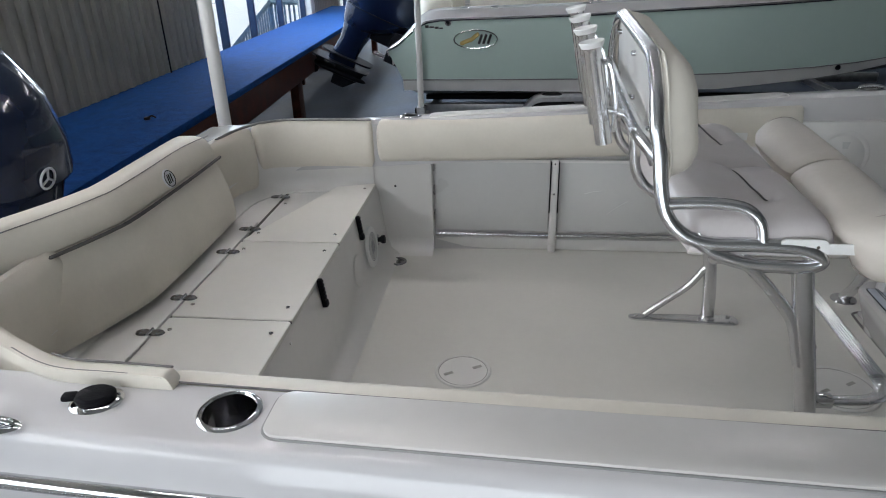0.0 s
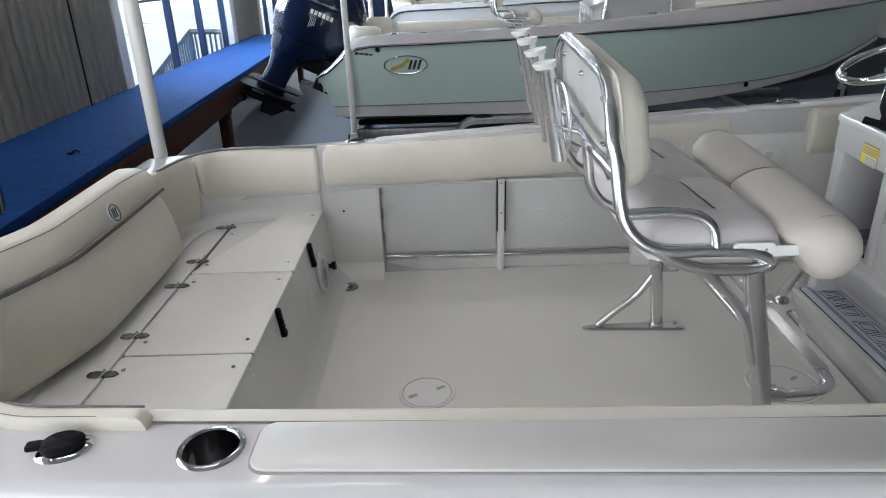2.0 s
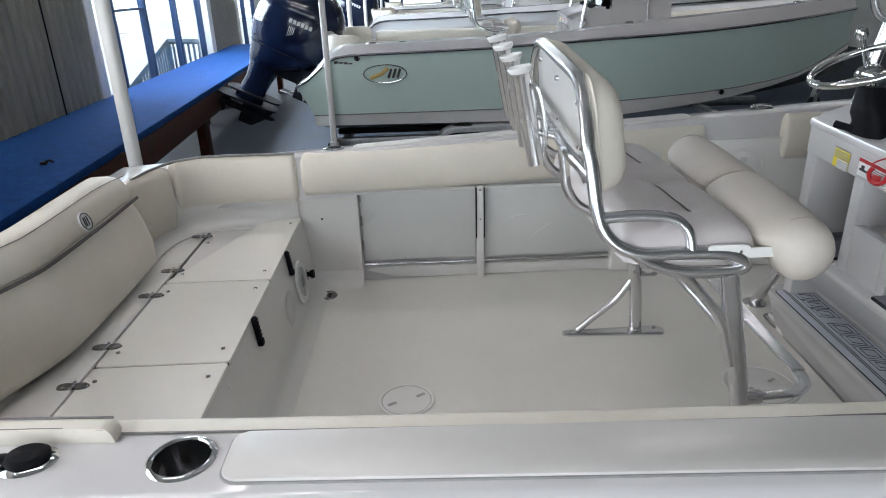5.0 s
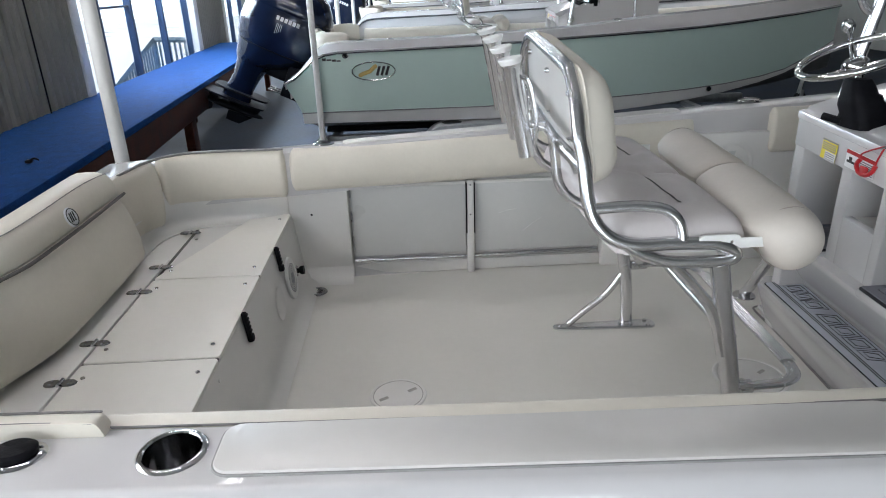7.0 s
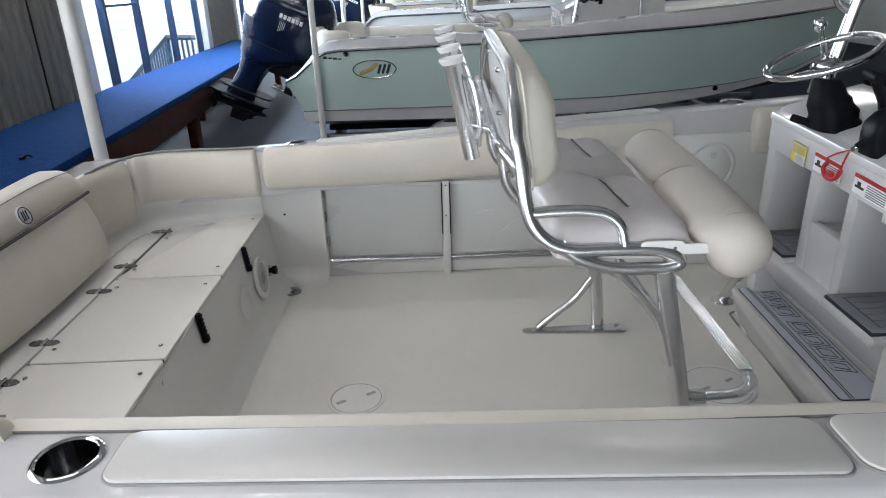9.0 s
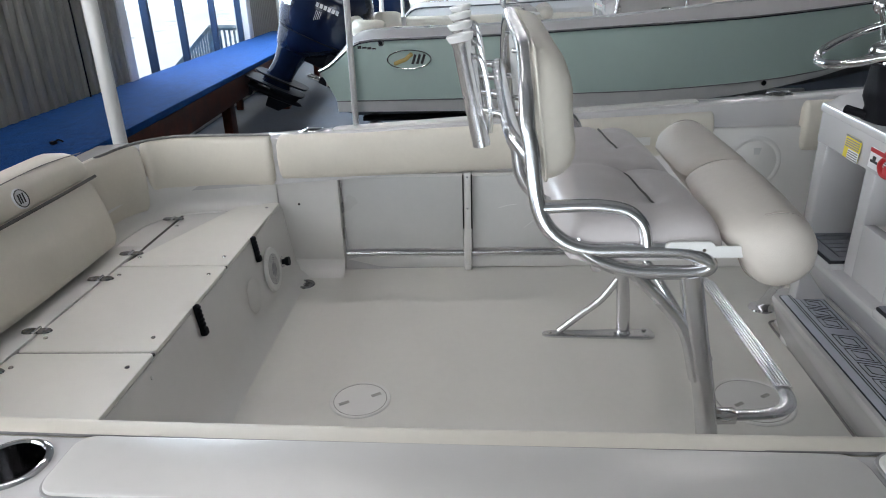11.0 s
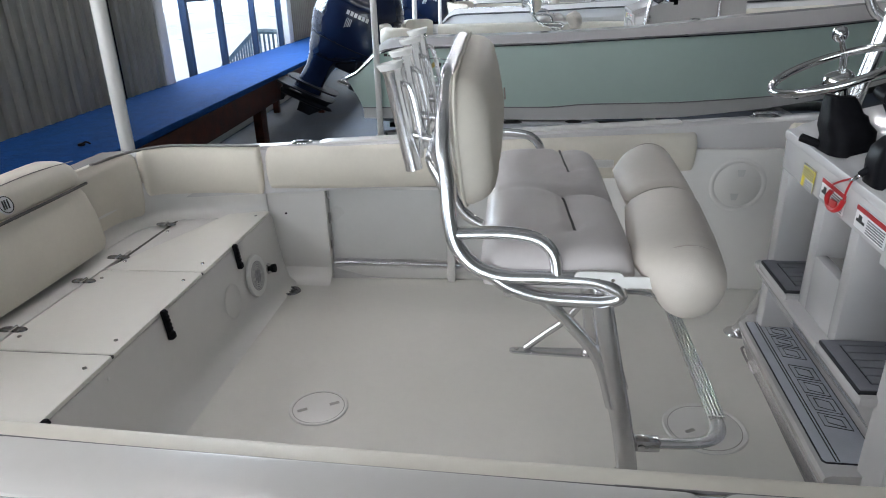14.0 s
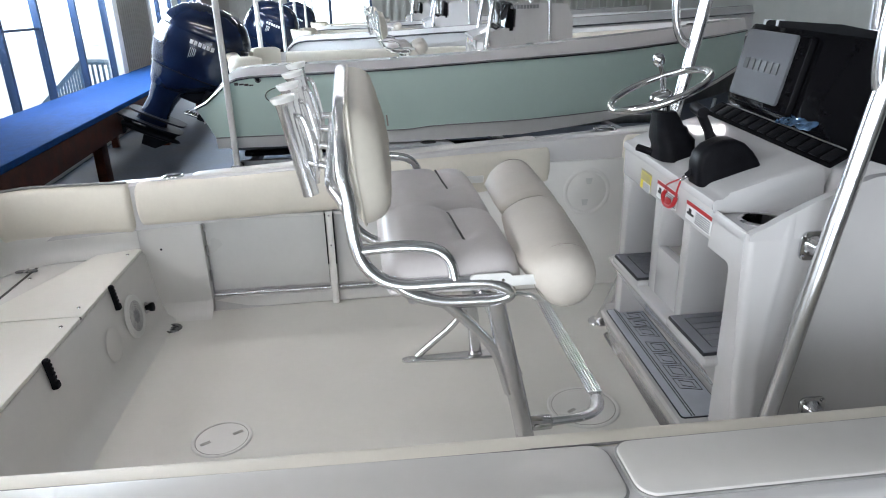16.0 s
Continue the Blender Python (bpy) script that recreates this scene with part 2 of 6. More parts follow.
def loft(rings, caps=True, closed=True):
    """A skin over rings of equal count."""
    bm = bmesh.new()
    R = [[bm.verts.new(p) for p in ring] for ring in rings]
    n = len(R[0])
    for A, B in zip(R, R[1:]):
        for k in range(n if closed else n - 1):
            q = (A[k], A[(k + 1) % n], B[(k + 1) % n], B[k])
            bm.faces.new(q)
    if caps and closed:
        bm.faces.new(R[0])
        bm.faces.new(R[-1][::-1])
    return bm


def lathe(profile, n=32, m=None, caps=True):
    """A turned body round its z axis from (radius, height) pairs."""
    rings = [[(r * math.cos(2 * math.pi * k / n), r * math.sin(2 * math.pi * k / n), z) for k in range(n)] for r, z in profile]
    bm = loft(rings, caps)
    if m is not None:
        bm.transform(m)
    return bm


def rrect(w, h, r, n=5):
    """A rounded rectangle round the origin, as (u, v) pairs."""
    out = []
    for cx, cy, a0 in ((w / 2 - r, h / 2 - r, 0), (-w / 2 + r, h / 2 - r, 90), (-w / 2 + r, -h / 2 + r, 180), (w / 2 - r, -h / 2 + r, 270)):
        for k in range(n + 1):
            a = radians(a0 + 90 * k / n)
            out.append((cx + r * math.cos(a), cy + r * math.sin(a)))
    return out


def slab(w, h, t, r, m, soft=0.006):
    """A plate with rounded corners and softened edges, w by h by t, on the pose m (u to x, v to y, out along z)."""
    rings = []
    for dz, ins in ((0, 0), (t - soft, 0), (t - soft * 0.3, soft * 0.3), (t, soft)):
        rings.append([(u * (1 - 2 * ins / w), v * (1 - 2 * ins / h), dz) for u, v in rrect(w, h, r)])
    bm = loft(rings)
    bm.transform(m)
    return bm


def pillow(w, h, t, r, m, puff=0.02, n=10):
    """An upholstered pad: rounded corners, rounded rim and a crowned face, lying in x, y and swelling along z."""
    rings = []
    base = rrect(w, h, r, 6)
    prof = [(0.0, 0.012), (0.1, 0.0)] + [(0.1 + 0.8 * math.sin(math.pi / 2 * k / 5), 0.5 * t * (1 - math.cos(math.pi / 2 * k / 5))) for k in range(1, 6)]
    for f, ins in prof:
        rings.append([(u * (1 - 2 * ins / w), v * (1 - 2 * ins / h), f * t) for u, v in base])
    last = prof[-1]
    for k in range(1, n):
        s = 1 - k / n
        z = t * last[0] + (t * 0.1 + puff) * (1 - s * s)
        rings.append([(u * (1 - 2 * last[1] / w) * s, v * (1 - 2 * last[1] / h) * s, z) for u, v in base])
    bm = loft(rings)
    bm.transform(m)
    return bm


def frame_m(o, xa, ya):
    """A pose from an origin and the directions of its x and y axes."""
    x = Vector(xa).normalized()
    y = Vector(ya)
    y = (y - x * y.dot(x)).normalized()
    z = x.cross(y)
    return Matrix(((x.x, y.x, z.x, o[0]), (x.y, y.y, z.y, o[1]), (x.z, y.z, z.z, o[2]), (0, 0, 0, 1)))


def bars(m, w, h, rows, material, parent, name="lettering"):
    """Writing too small or not to be read, as plain bars: rows of (x0, x1, y, height) in parts of w and h."""
    out = []
    for x0, x1, y, hh in rows:
        b = box(x0 * w, x1 * w, y * h, (y + hh) * h, 0, 0.0012)
        out.append(b)
    b = join(*out)
    b.transform(m)
    return part(name, b, material, parent)


# ---- building ----
WALL_A = math.atan(0.066)
WALLM = pose(-3.17, 0, 0, 0, 0, math.degrees(WALL_A))   # x: into the room, y: along the wall


def wall_box(u0, u1, v0, v1, z0, z1, bev=0.0):
    b = box(u0, u1, v0, v1, z0, z1, bev)
    b.transform(WALLM)
    return b


def sheet(v0, v1, z0, z1, pitch=0.16):
    """Ribbed steel sheet: trapezoid ribs with flats between."""
    prof = []
    v = v0
    while v < v1 - 1e-6:
        for dv, du in ((0, 0), (0.07, 0), (0.084, 0.036), (0.128, 0.036), (0.142, 0)):
            if v + dv < v1:
                prof.append((du, v + dv))
        v += pitch
    prof.append((0, v1))
    bm = bmesh.new()
    lo = [bm.verts.new((u, w, z0)) for u, w in prof]
    hi = [bm.verts.new((u, w, z1)) for u, w in prof]
    for i in range(len(prof) - 1):
        bm.faces.new((lo[i], lo[i + 1], hi[i + 1], hi[i]))
    bmesh.ops.solidify(bm, geom=bm.faces[:], thickness=0.004)
    bm.transform(WALLM)
    return bm


# The third opening is out of view, added to bring daylight from aft.
W1, W2, W_ADDED = (7.87, 13.38), (16.2, 23.5), (-4.2, 2.7)      # the glazed openings along the wall
SILL, HEAD = -0.7, 2.7


def building():
    single("floor", box(-6.5, 13, -4.6, 27, FLOOR - 0.15, FLOOR), CONC, "grey polished concrete showroom floor with stains", "floor", kind="structure")
    single("ceiling", box(-6.5, 13, -4.6, 27, CEIL, CEIL + 0.1), CEILM, "pale sheet showroom ceiling", "ceiling", kind="structure")
    # The loading door is unseen, added so that light enters from the south.
    south = single("wall_south", join(box(-6.5, -3.2, -4.7, -4.5, FLOOR, CEIL), box(1.4, 13, -4.7, -4.5, FLOOR, CEIL), box(-3.2, 1.4, -4.7, -4.5, 2.7, CEIL)), METALWALL, "plain painted wall with an added, unseen loading door", "wall", kind="structure")
    part("door_frame", box(-3.3, -3.2, -4.72, -4.46, FLOOR, 2.7, 0.01), WHITEWALL, south)
    part("door_frame", box(1.4, 1.5, -4.72, -4.46, FLOOR, 2.7, 0.01), WHITEWALL, south)
    single("wall_east", box(13, 13.2, -4.6, 27, FLOOR, CEIL), METALWALL, "plain painted wall", "wall", kind="structure")
    north = single("wall_north", join(box(-6.5, -2.3, 27, 27.2, FLOOR, CEIL), box(0.9, 13, 27, 27.2, FLOOR, CEIL), box(-2.3, 0.9, 27, 27.2, FLOOR, -0.2), box(-2.3, 0.9, 27, 27.2, 2.7, CEIL)), METALWALL, "ribbed beige steel end wall", "wall", kind="structure")
    nb = bmesh.new()
    for i in range(56):
        x = -4.5 + 0.3 * i
        t = box(x, x + 0.10, 26.90, 27.0, FLOOR, CEIL if not -2.4 < x < 0.85 else -0.2)
        me = bpy.data.meshes.new("tmp")
        t.to_mesh(me)
        t.free()
        nb.from_mesh(me)
        bpy.data.meshes.remove(me)
    part("rib", nb, METALWALL, north)
    # west wall: backing with openings cut through
    segs = [(W_ADDED[1] + 0.12, W1[0] - 0.12, FLOOR, CEIL), (W1[1] + 0.12, W2[0] - 0.12, FLOOR, CEIL), (W2[1] + 0.12, 27, FLOOR, CEIL)]
    for a, b in (W1, W2, W_ADDED):
        segs += [(a - 0.12, b + 0.12, FLOOR, SILL), (a - 0.12, b + 0.12, HEAD, CEIL)]
    wall = single("wall_west", join(*[wall_box(-0.2, -0.012, v0, v1, z0, z1) for v0, v1, z0, z1 in segs]), METALWALL,
                  "beige ribbed steel sheet wall with tall glazing", "wall", kind="structure")
    for v0, v1, z0, z1 in segs[:3]:
        part("steel_sheet", sheet(v0, v1, FLOOR, CEIL), METALWALL, wall)
    for v in (3.9, 6.74):
        part("conduit", tube([WALLM @ Vector((0.057, v, 0.2)), WALLM @ Vector((0.057, v, CEIL))], 0.008, 8), BLACK, wall, "thin dark conduit")
    # glazing
    for k, ((a, b), mull) in enumerate(((W1, (8.88, 10.12, 11.65)), (W2, (17.7, 19.2, 20.7, 22.2)), (W_ADDED, (-2.6, -0.8, 1.0)))):
        w = thing("window_%d" % (k + 1), WALLM, "tall shopfront window in dark frames with white jambs", "window", kind="structure")
        for v in (a, b):
            part("jamb", wall_box(-0.2, 0.05, v - 0.1, v + 0.1 if v == a else v + 0.22, SILL, HEAD, 0.006), WHITEWALL, w, "white painted jamb")
        for v in (a + 0.13, *mull, b - 0.13):
            part("mullion", wall_box(-0.16, -0.06, v - 0.036, v + 0.036, SILL, HEAD, 0.006), FRAMEB, w)
        part("sill", wall_box(-0.2, 0.0, a, b, SILL, SILL + 0.05), FRAMEB, w)
        edges = [a + 0.13, *mull, b - 0.13]
        part("cross_rail", wall_box(-0.135, -0.085, mull[0] + 0.045, mull[1] - 0.045, 1.085, 1.115), FRAMEB, w)
        for v0, v1 in zip(edges, edges[1:]):
            p = part("pane", wall_box(-0.115, -0.107, v0 + 0.045, v1 - 0.045, SILL + 0.05, HEAD), GLASS, w)
            p.visible_shadow = False
    w = thing("window_4", Matrix.Translation((-0.7, 27.1, 1.2)), "wide shopfront window in dark frames in the end wall", "window", kind="structure")
    for x in (-2.25, -0.7, 0.85):
        part("mullion", box(x - 0.05, x + 0.05, 27.04, 27.14, -0.2, 2.7, 0.006), FRAMEB, w)
    for x0, x1 in ((-2.2, -0.75), (-0.65, 0.8)):
        p = part("pane", box(x0, x1, 27.085, 27.093, -0.2, 2.7), GLASS, w)
        p.visible_shadow = False
    # outdoors: deck railing, water and bright sky
    single("ground", box(-40, -6.5, -30, 70, -1.3, -1.2), mat("pale water", (0.75, 0.8, 0.84), 0.3, vary=0.1, scale=0.4), "pale bright water and ground outdoors", "ground", kind="structure")
    single("backdrop", join(box(-40.2, -40, -30, 70, -1.2, 30), box(-40, 20, 70, 70.2, -1.2, 30)), OUTSIDE, "overexposed bright sky and shore", "backdrop", kind="structure")
    rail = thing("deck_railing", Matrix.Translation((-5.6, 13, -0.9)), "weathered blue-grey timber deck railing outdoors", "railing", kind="structure")

    K, W_, S_ = Vector((-6.2, 17.0, 0.20)), Vector((-4.45, 16.1, 0.20)), Vector((-6.2, 12.8, -1.03))
    part("deck", box(-6.6, -4.3, 15.6, 24, -0.95, -0.8), DECKW, rail)
    for p in (K, W_, K.lerp(S_, 0.5), S_):
        part("post", box(p.x - 0.05, p.x + 0.05, p.y - 0.05, p.y + 0.05, p.z - 1.1, p.z, 0.006), DECKW, rail)
    for p, q, n in ((K, W_, 12), (K, S_, 26)):
        part("top_rail", tube([p, q], 0.06, 4), DECKW, rail)
        dn = Vector((0, 0, -0.8))
        part("low_rail", tube([p + dn, q + dn], 0.04, 4), DECKW, rail)
        for i in range(1, n):
            c = p.lerp(q, i / n)
            part("baluster", box(c.x - 0.02, c.x + 0.02, c.y - 0.02, c.y + 0.02, c.z - 0.82, c.z), DECKW, rail)


def bench():
    b = thing("platform_bench", WALLM @ Matrix.Translation((0.6, 8, FLOOR)), "long timber platform bench topped with royal blue carpet along the wall", "bench")
    part("carpet_top", wall_box(0.0, 1.1, -2.5, 15.3, 0.13, 0.2, 0.02), CARPET, b, "royal blue carpet")
    part("fascia", wall_box(1.04, 1.085, -2.5, 15.28, -0.14, 0.128, 0.004), WOOD, b)
    part("back_beam", wall_box(0.05, 0.1, -2.5, 15.28, -0.05, 0.128, 0.004), WOOD, b)
    for v in (-2.0, 0.5, 3.0, 5.5, 8.1, 11.5, 15.0):
        part("leg", wall_box(0.93, 1.035, v - 0.11, v + 0.11, FLOOR, 0.128, 0.006), WOOD, b)
        part("leg", wall_box(0.12, 0.22, v - 0.05, v + 0.05, FLOOR, 0.128, 0.006), WOOD, b)
        part("bearer", wall_box(0.1, 1.04, v + 0.112, v + 0.15, -0.03, 0.127, 0.004), WOOD, b)
    # small dark strap buckle left lying on the carpet
    g = thing("strap_buckle", Matrix.Translation((-2.70, 4.69, 0.2)), "small black strap buckle lying on the blue carpet", "buckle")
    part("body", box(-2.725, -2.685, 4.665, 4.705, 0.2, 0.222, 0.008), BLACK, g)
    part("prong", tube(curve([(-2.695, 4.675, 0.216), (-2.672, 4.695, 0.228), (-2.656, 4.72, 0.211)]), 0.007, 8), BLACK, g)
    part("strap", tube(curve([(-2.715, 4.70, 0.208), (-2.702, 4.735, 0.216), (-2.67, 4.742, 0.206)]), 0.008, 8, flat=0.5), BLACK, g)


def ceiling_lights():
    first = None
    for x, ys in ((-1.6, (1.7, 4.4)), (-2.0, (13.5, 20.5)), (4.4, (8.0,)), (1.6, (12.2,)), (3.6, (18.0,))):
        for y in ys:
            if first is None:
                first = thing("ceiling_light", Matrix.Translation((x, y, CEIL)), "long white fluorescent ceiling fitting", "lamp", "ceiling lights")
                part("housing", box(-1.2, 1.2, -0.12, 0.12, -0.09, 0.0, 0.01), WHITEWALL, first, local=True)
                for dy in (-0.06, 0.06):
                    part("lamp_tube", tube([(-1.17, dy, -0.11), (1.17, dy, -0.11)], 0.019, 8), LAMP, first, "glowing lamp tube", local=True)
            else:
                copy_thing(first, Matrix.Translation((x, y, CEIL)))


building()
bench()
ceiling_lights()
# The last row is fill for aft-facing sides through the added window.
for (_a, _b), _w, _c in ((W1, 800, (0.74, 0.87, 1.0)), (W2, 620, (0.74, 0.87, 1.0)), (W_ADDED, 150, (0.93, 0.95, 1.0))):
    _o = WALLM @ Vector((-0.05, (_a + _b) / 2, 2.08))
    area("window_light", _o, _o + Vector((1, 0, -0.55)), _b - _a - 0.4, 1.1, _w, _c)
# Fill lamp in the unseen doorway, for the sides that face south.
area("door_light", (-0.9, -4.55, 0.95), (-0.7, 0, 0.75), 4.4, 3.4, 340, (0.87, 0.93, 1.0))


# ---- the near boat ----
CY = 1.96


def zs(x):
    return 0.565 + 0.004 * max(0.0, x - 0.6)


def zp(x):
    return 0.635 + 0.05 * (x + 0.45)


def ws(x):
    return 1.074 - 0.036 * x + 0.010 * x * x if x < 1.8 else 1.0416


def wp(x):
    return 2.855 + 0.036 * (x + 0.58)


def bow(x):
    """How far a side stands from the centre line, 1 amidships and 0 at the stem."""
    return max(0.0, 1 - max(0.0, (x - 1.8) / 3.6) ** 2.2)


def strip(xs, section):
    """A skin of cross-sections given as (y, z) lists at stations x."""
    return loft([[(x, y, z) for y, z in section(x)] for x in xs], caps=False, closed=False)


XS = [-1.32, -1.1, -0.8, -0.5, -0.2, 0.1, 0.4, 0.7, 1.0, 1.3, 1.6, 2.0, 2.5, 3.0, 3.5, 4.0, 4.5, 4.9, 5.2, 5.36]


def fair(y, x):
    return CY + (y - CY) * bow(x)


def curved_pad(line, z0, z1, t, lean=0.0, rise=None, inside=1, end=0.018, climb=0.0):
    """An upholstered strip that follows a line in plan, t thick, with rounded edges and ends and a crowned face."""
    L = curve([(x, y, 0) for x, y in line], 5)
    n = len(L)
    dist = [0.0]
    for p, q in zip(L, L[1:]):
        dist.append(dist[-1] + (q - p).length)
    total = dist[-1]
    stops = [0.0, end * 0.25, end * 0.6, end] + [d for d in dist[1:-1] if end * 1.2 < d < total - end * 1.2] + [total - end, total - end * 0.6, total - end * 0.25, total]
    shrink = {0: 0.72, 1: 0.86, 2: 0.96}
    rings = []
    h = z1 - z0
    for j, s in enumerate(stops):
        i = max(k for k in range(n - 1) if dist[k] <= s + 1e-9)
        f = (s - dist[i]) / max(1e-9, dist[i + 1] - dist[i])
        p = L[i].lerp(L[i + 1], f)
        d = (L[min(i + 2, n - 1)] - L[max(i - 1, 0)]).normalized()
        nrm = Vector((d.y, -d.x, 0)) * inside
        g = s / total
        dz = rise(g) if rise else 0.0
        k = shrink.get(min(j, len(stops) - 1 - j), 1.0)
        ring = []
        for w, o in ((0, -t), (0, -0.3 * t), (0.03, 0.0), (0.12, 0.3 * t), (0.35, 0.52 * t), (0.6, 0.56 * t), (0.85, 0.4 * t), (0.96, 0.1 * t), (1.0, -0.3 * t), (1.0, -t)):
            q = p + nrm * ((o + t) * k - t - lean * w)
            ring.append((q.x, q.y, z0 + h * (0.5 + (w - 0.5) * k) + dz * w + climb * g * g * (1 - w)))
        rings.append(ring)
    return loft(rings)


def boat():
    b = thing("center_console_boat", Matrix.Translation((1.5, CY, FLOOR + 0.25)), "white open fishing boat with cream coaming pads on a trailer", "boat")

    def hull(x):
        k = bow(x)
        o = ws(x) - 0.190 * (1 + 0.08 * max(0.0, min(1.2, x + 0.3)))
        yl, yr = fair(o, x), fair(2 * CY - o, x)
        rise = 0.30 * (1 - k)
        s0, s1 = zs(x) - 0.095 + rise, zp(x) - 0.1 + rise
        ch = -0.22 + 0.45 * (1 - k)
        kl = -0.52 + 0.7 * (1 - k) ** 2
        c0, c1 = CY + (yl - CY) * 0.9, CY + (yr - CY) * 0.9
        return [(yl, s0), (yl + 0.02, s0 - 0.25), (c0, ch), (CY, kl), (c1, ch), (yr - 0.02, s1 - 0.25), (yr, s1)]
    part("hull", strip(XS, hull), GEL, b, "glossy white gelcoat hull")
    tr = bmesh.new()
    ring = [tr.verts.new((-1.32, y, z)) for y, z in hull(-1.32)]
    tr.faces.new(ring)
    part("transom", tr, GEL, b)
    aft = [(-1.25, 0.98, 3.03), (1.8, 0.98, 3.03)] + [(x, fair(1.06, x), fair(2.95, x)) for x in (2.0, 2.4, 2.8, 3.2, 3.6, 4.0)]
    part("sole", loft([[(x, y0, -0.03), (x, y1, -0.03), (x, y1, 0.0), (x, y0, 0.0)] for x, y0, y1 in aft]), NONSKID, b, "off-white textured cockpit floor")

    def capS(x):
        z, w = zs(x), ws(x)
        rise = 0.30 * (1 - bow(x))
        pts = [(w - 0.001, z - 0.2), (w - 0.001, z - 0.006), (w - 0.006, z), (w - 0.150, z + 0.001), (w - 0.163, z - 0.006), (w - 0.174, z - 0.02), (w - 0.184, z - 0.05), (w - 0.192, z - 0.09)]
        k = 1 + 0.08 * max(0.0, min(1.2, x + 0.3))
        pts = [(w + (y - w) * k, zz) for y, zz in pts]
        return [(fair(y, x), zz + rise) for y, zz in pts]

    def with_hole(xs, cx, cy, r):
        """The near gunwale with a round hole through its flat top."""
        i = xs.index(cx - 0.065)
        bm = join(strip(xs[:i + 1], capS), strip(xs[i + 1:], capS))
        mid = xs[i:i + 2]
        lo = strip(mid, lambda x: capS(x)[:3])
        hi = strip(mid, lambda x: capS(x)[3:])
        n = 48
        ca, cb = capS(mid[0]), capS(mid[1])
        inner, outer = [], []
        for k in range(n):
            t = 2 * math.pi * k / n
            c, s = math.cos(t), math.sin(t)
            x, y = cx + r * c, cy + r * s
            q = max(abs(c), abs(s))
            fx = (c / q + 1) / 2
            fy = (s / q + 1) / 2
            xo = mid[0] + (mid[1] - mid[0]) * fx
            y0, z0 = [ca[3][j] + (cb[3][j] - ca[3][j]) * fx for j in (0, 1)]
            y1, z1 = [ca[2][j] + (cb[2][j] - ca[2][j]) * fx for j in (0, 1)]
            outer.append((xo, y0 + (y1 - y0) * fy, z0 + (z1 - z0) * fy))
            inner.append((x, y, zs(x) + 0.0005))
        low = [(x, y, z - 0.02) for x, y, z in inner]
        out = join(bm, lo, hi, loft([outer, inner, low], caps=False))
        bmesh.ops.remove_doubles(out, verts=out.verts[:], dist=0.0004)
        return out

    def capP(x):
        z, w = zp(x), wp(x)
        rise = 0.30 * (1 - bow(x))
        pts = [(w + 0.03, z - 0.2), (w + 0.03, z - 0.008), (w + 0.045, z), (w + 0.12, z + 0.002), (w + 0.16, z - 0.02), (w + 0.19, z - 0.09)]
        return [(fair(y, x), zz + rise) for y, zz in pts]
    xs_near = sorted([x for x in XS if x != -0.5] + [-0.528, -0.398])
    part("gunwale", with_hole(xs_near, -0.463, 1.022, 0.0475), GEL, b, "glossy white rolled gunwale")
    part("gunwale", strip(XS, capP), GEL, b, "glossy white rolled gunwale")
    for sec, j in ((capS, -1), (capP, -1)):
        part("rub_rail", tube([(x, *sec(x)[j]) for x in XS], 0.018, 10, flat=0.8), STEEL, b, "polished metal rub rail")
    # stern cap and corners
    part("stern_cap", box(-1.36, -1.16, 1.0, 2.94, 0.50, 0.60, 0.03, 3), GEL, b)
    # port side liner: aft pilaster, recessed locker bay, forward side
    for q in ((-0.62, -0.345, 2.935, 3.02, 0.0, 0.46), (-0.36, 0.84, 2.985, 3.03, 0.0, 0.5), (0.82, 2.3, 2.936, 3.06, 0.0, 0.62),
              (-0.345, 0.84, 2.962, 2.99, 0.0, 0.06), (-1.2, 1.0, 1.055, 1.085, 0.0, 0.5), (0.9, 2.3, 0.92, 1.05, 0.0, 0.54)):
        part("side_liner", box(*q, 0.012), LINER, b, "smooth off-white liner side")
    # moulded corner below the aft pads, swept round into the seat top
    for mir in (0, 1):
        ln = curve([(-0.612, 2.93, 0), (-0.68, 2.915, 0), (-0.78, 2.90, 0), (-0.92, 2.885, 0), (-1.03, 2.845, 0), (-1.09, 2.785, 0), (-1.135, 2.69, 0), (-1.15, 2.55, 0), (-1.15, 2.3, 0)], 5)
        rings = []
        for i, p in enumerate(ln):
            d = (ln[min(i + 1, len(ln) - 1)] - ln[max(i - 1, 0)]).normalized()
            nr = Vector((-d.y, d.x, 0))
            if nr.dot(Vector((-0.6, 1.9, 0)) - Vector((p.x, p.y, 0))) < 0:
                nr = -nr
            row = []
            for o, z in ((0.0, 0.50), (0.012, 0.43), (0.0, 0.40), (-0.006, 0.372), (0.004, 0.348), (0.03, 0.331), (0.055, 0.3265), (0.06, 0.30)):
                s = p + nr * (o * min(1.0, i / 9))
                row.append((s.x, 2 * CY + 0.003 - s.y if mir else s.y, z))
            rings.append(row)
        part("corner_liner", loft(rings, caps=False, closed=False), LINER, b, "smooth moulded corner")
    bows = (2.25, 2.6, 3.0, 3.4, 3.8, 4.2)
    for y, z in ((1.07, 0.56), (2.92, 0.70)):
        part("bow_liner", loft([[(x, fair(y + d, x), w + 0.3 * (1 - bow(x)) * (w > 0)) for d, w in ((-0.02, 0.0), (0.02, 0.0), (0.02, z), (-0.02, z))] for x in bows]), LINER, b, "smooth off-white liner side")
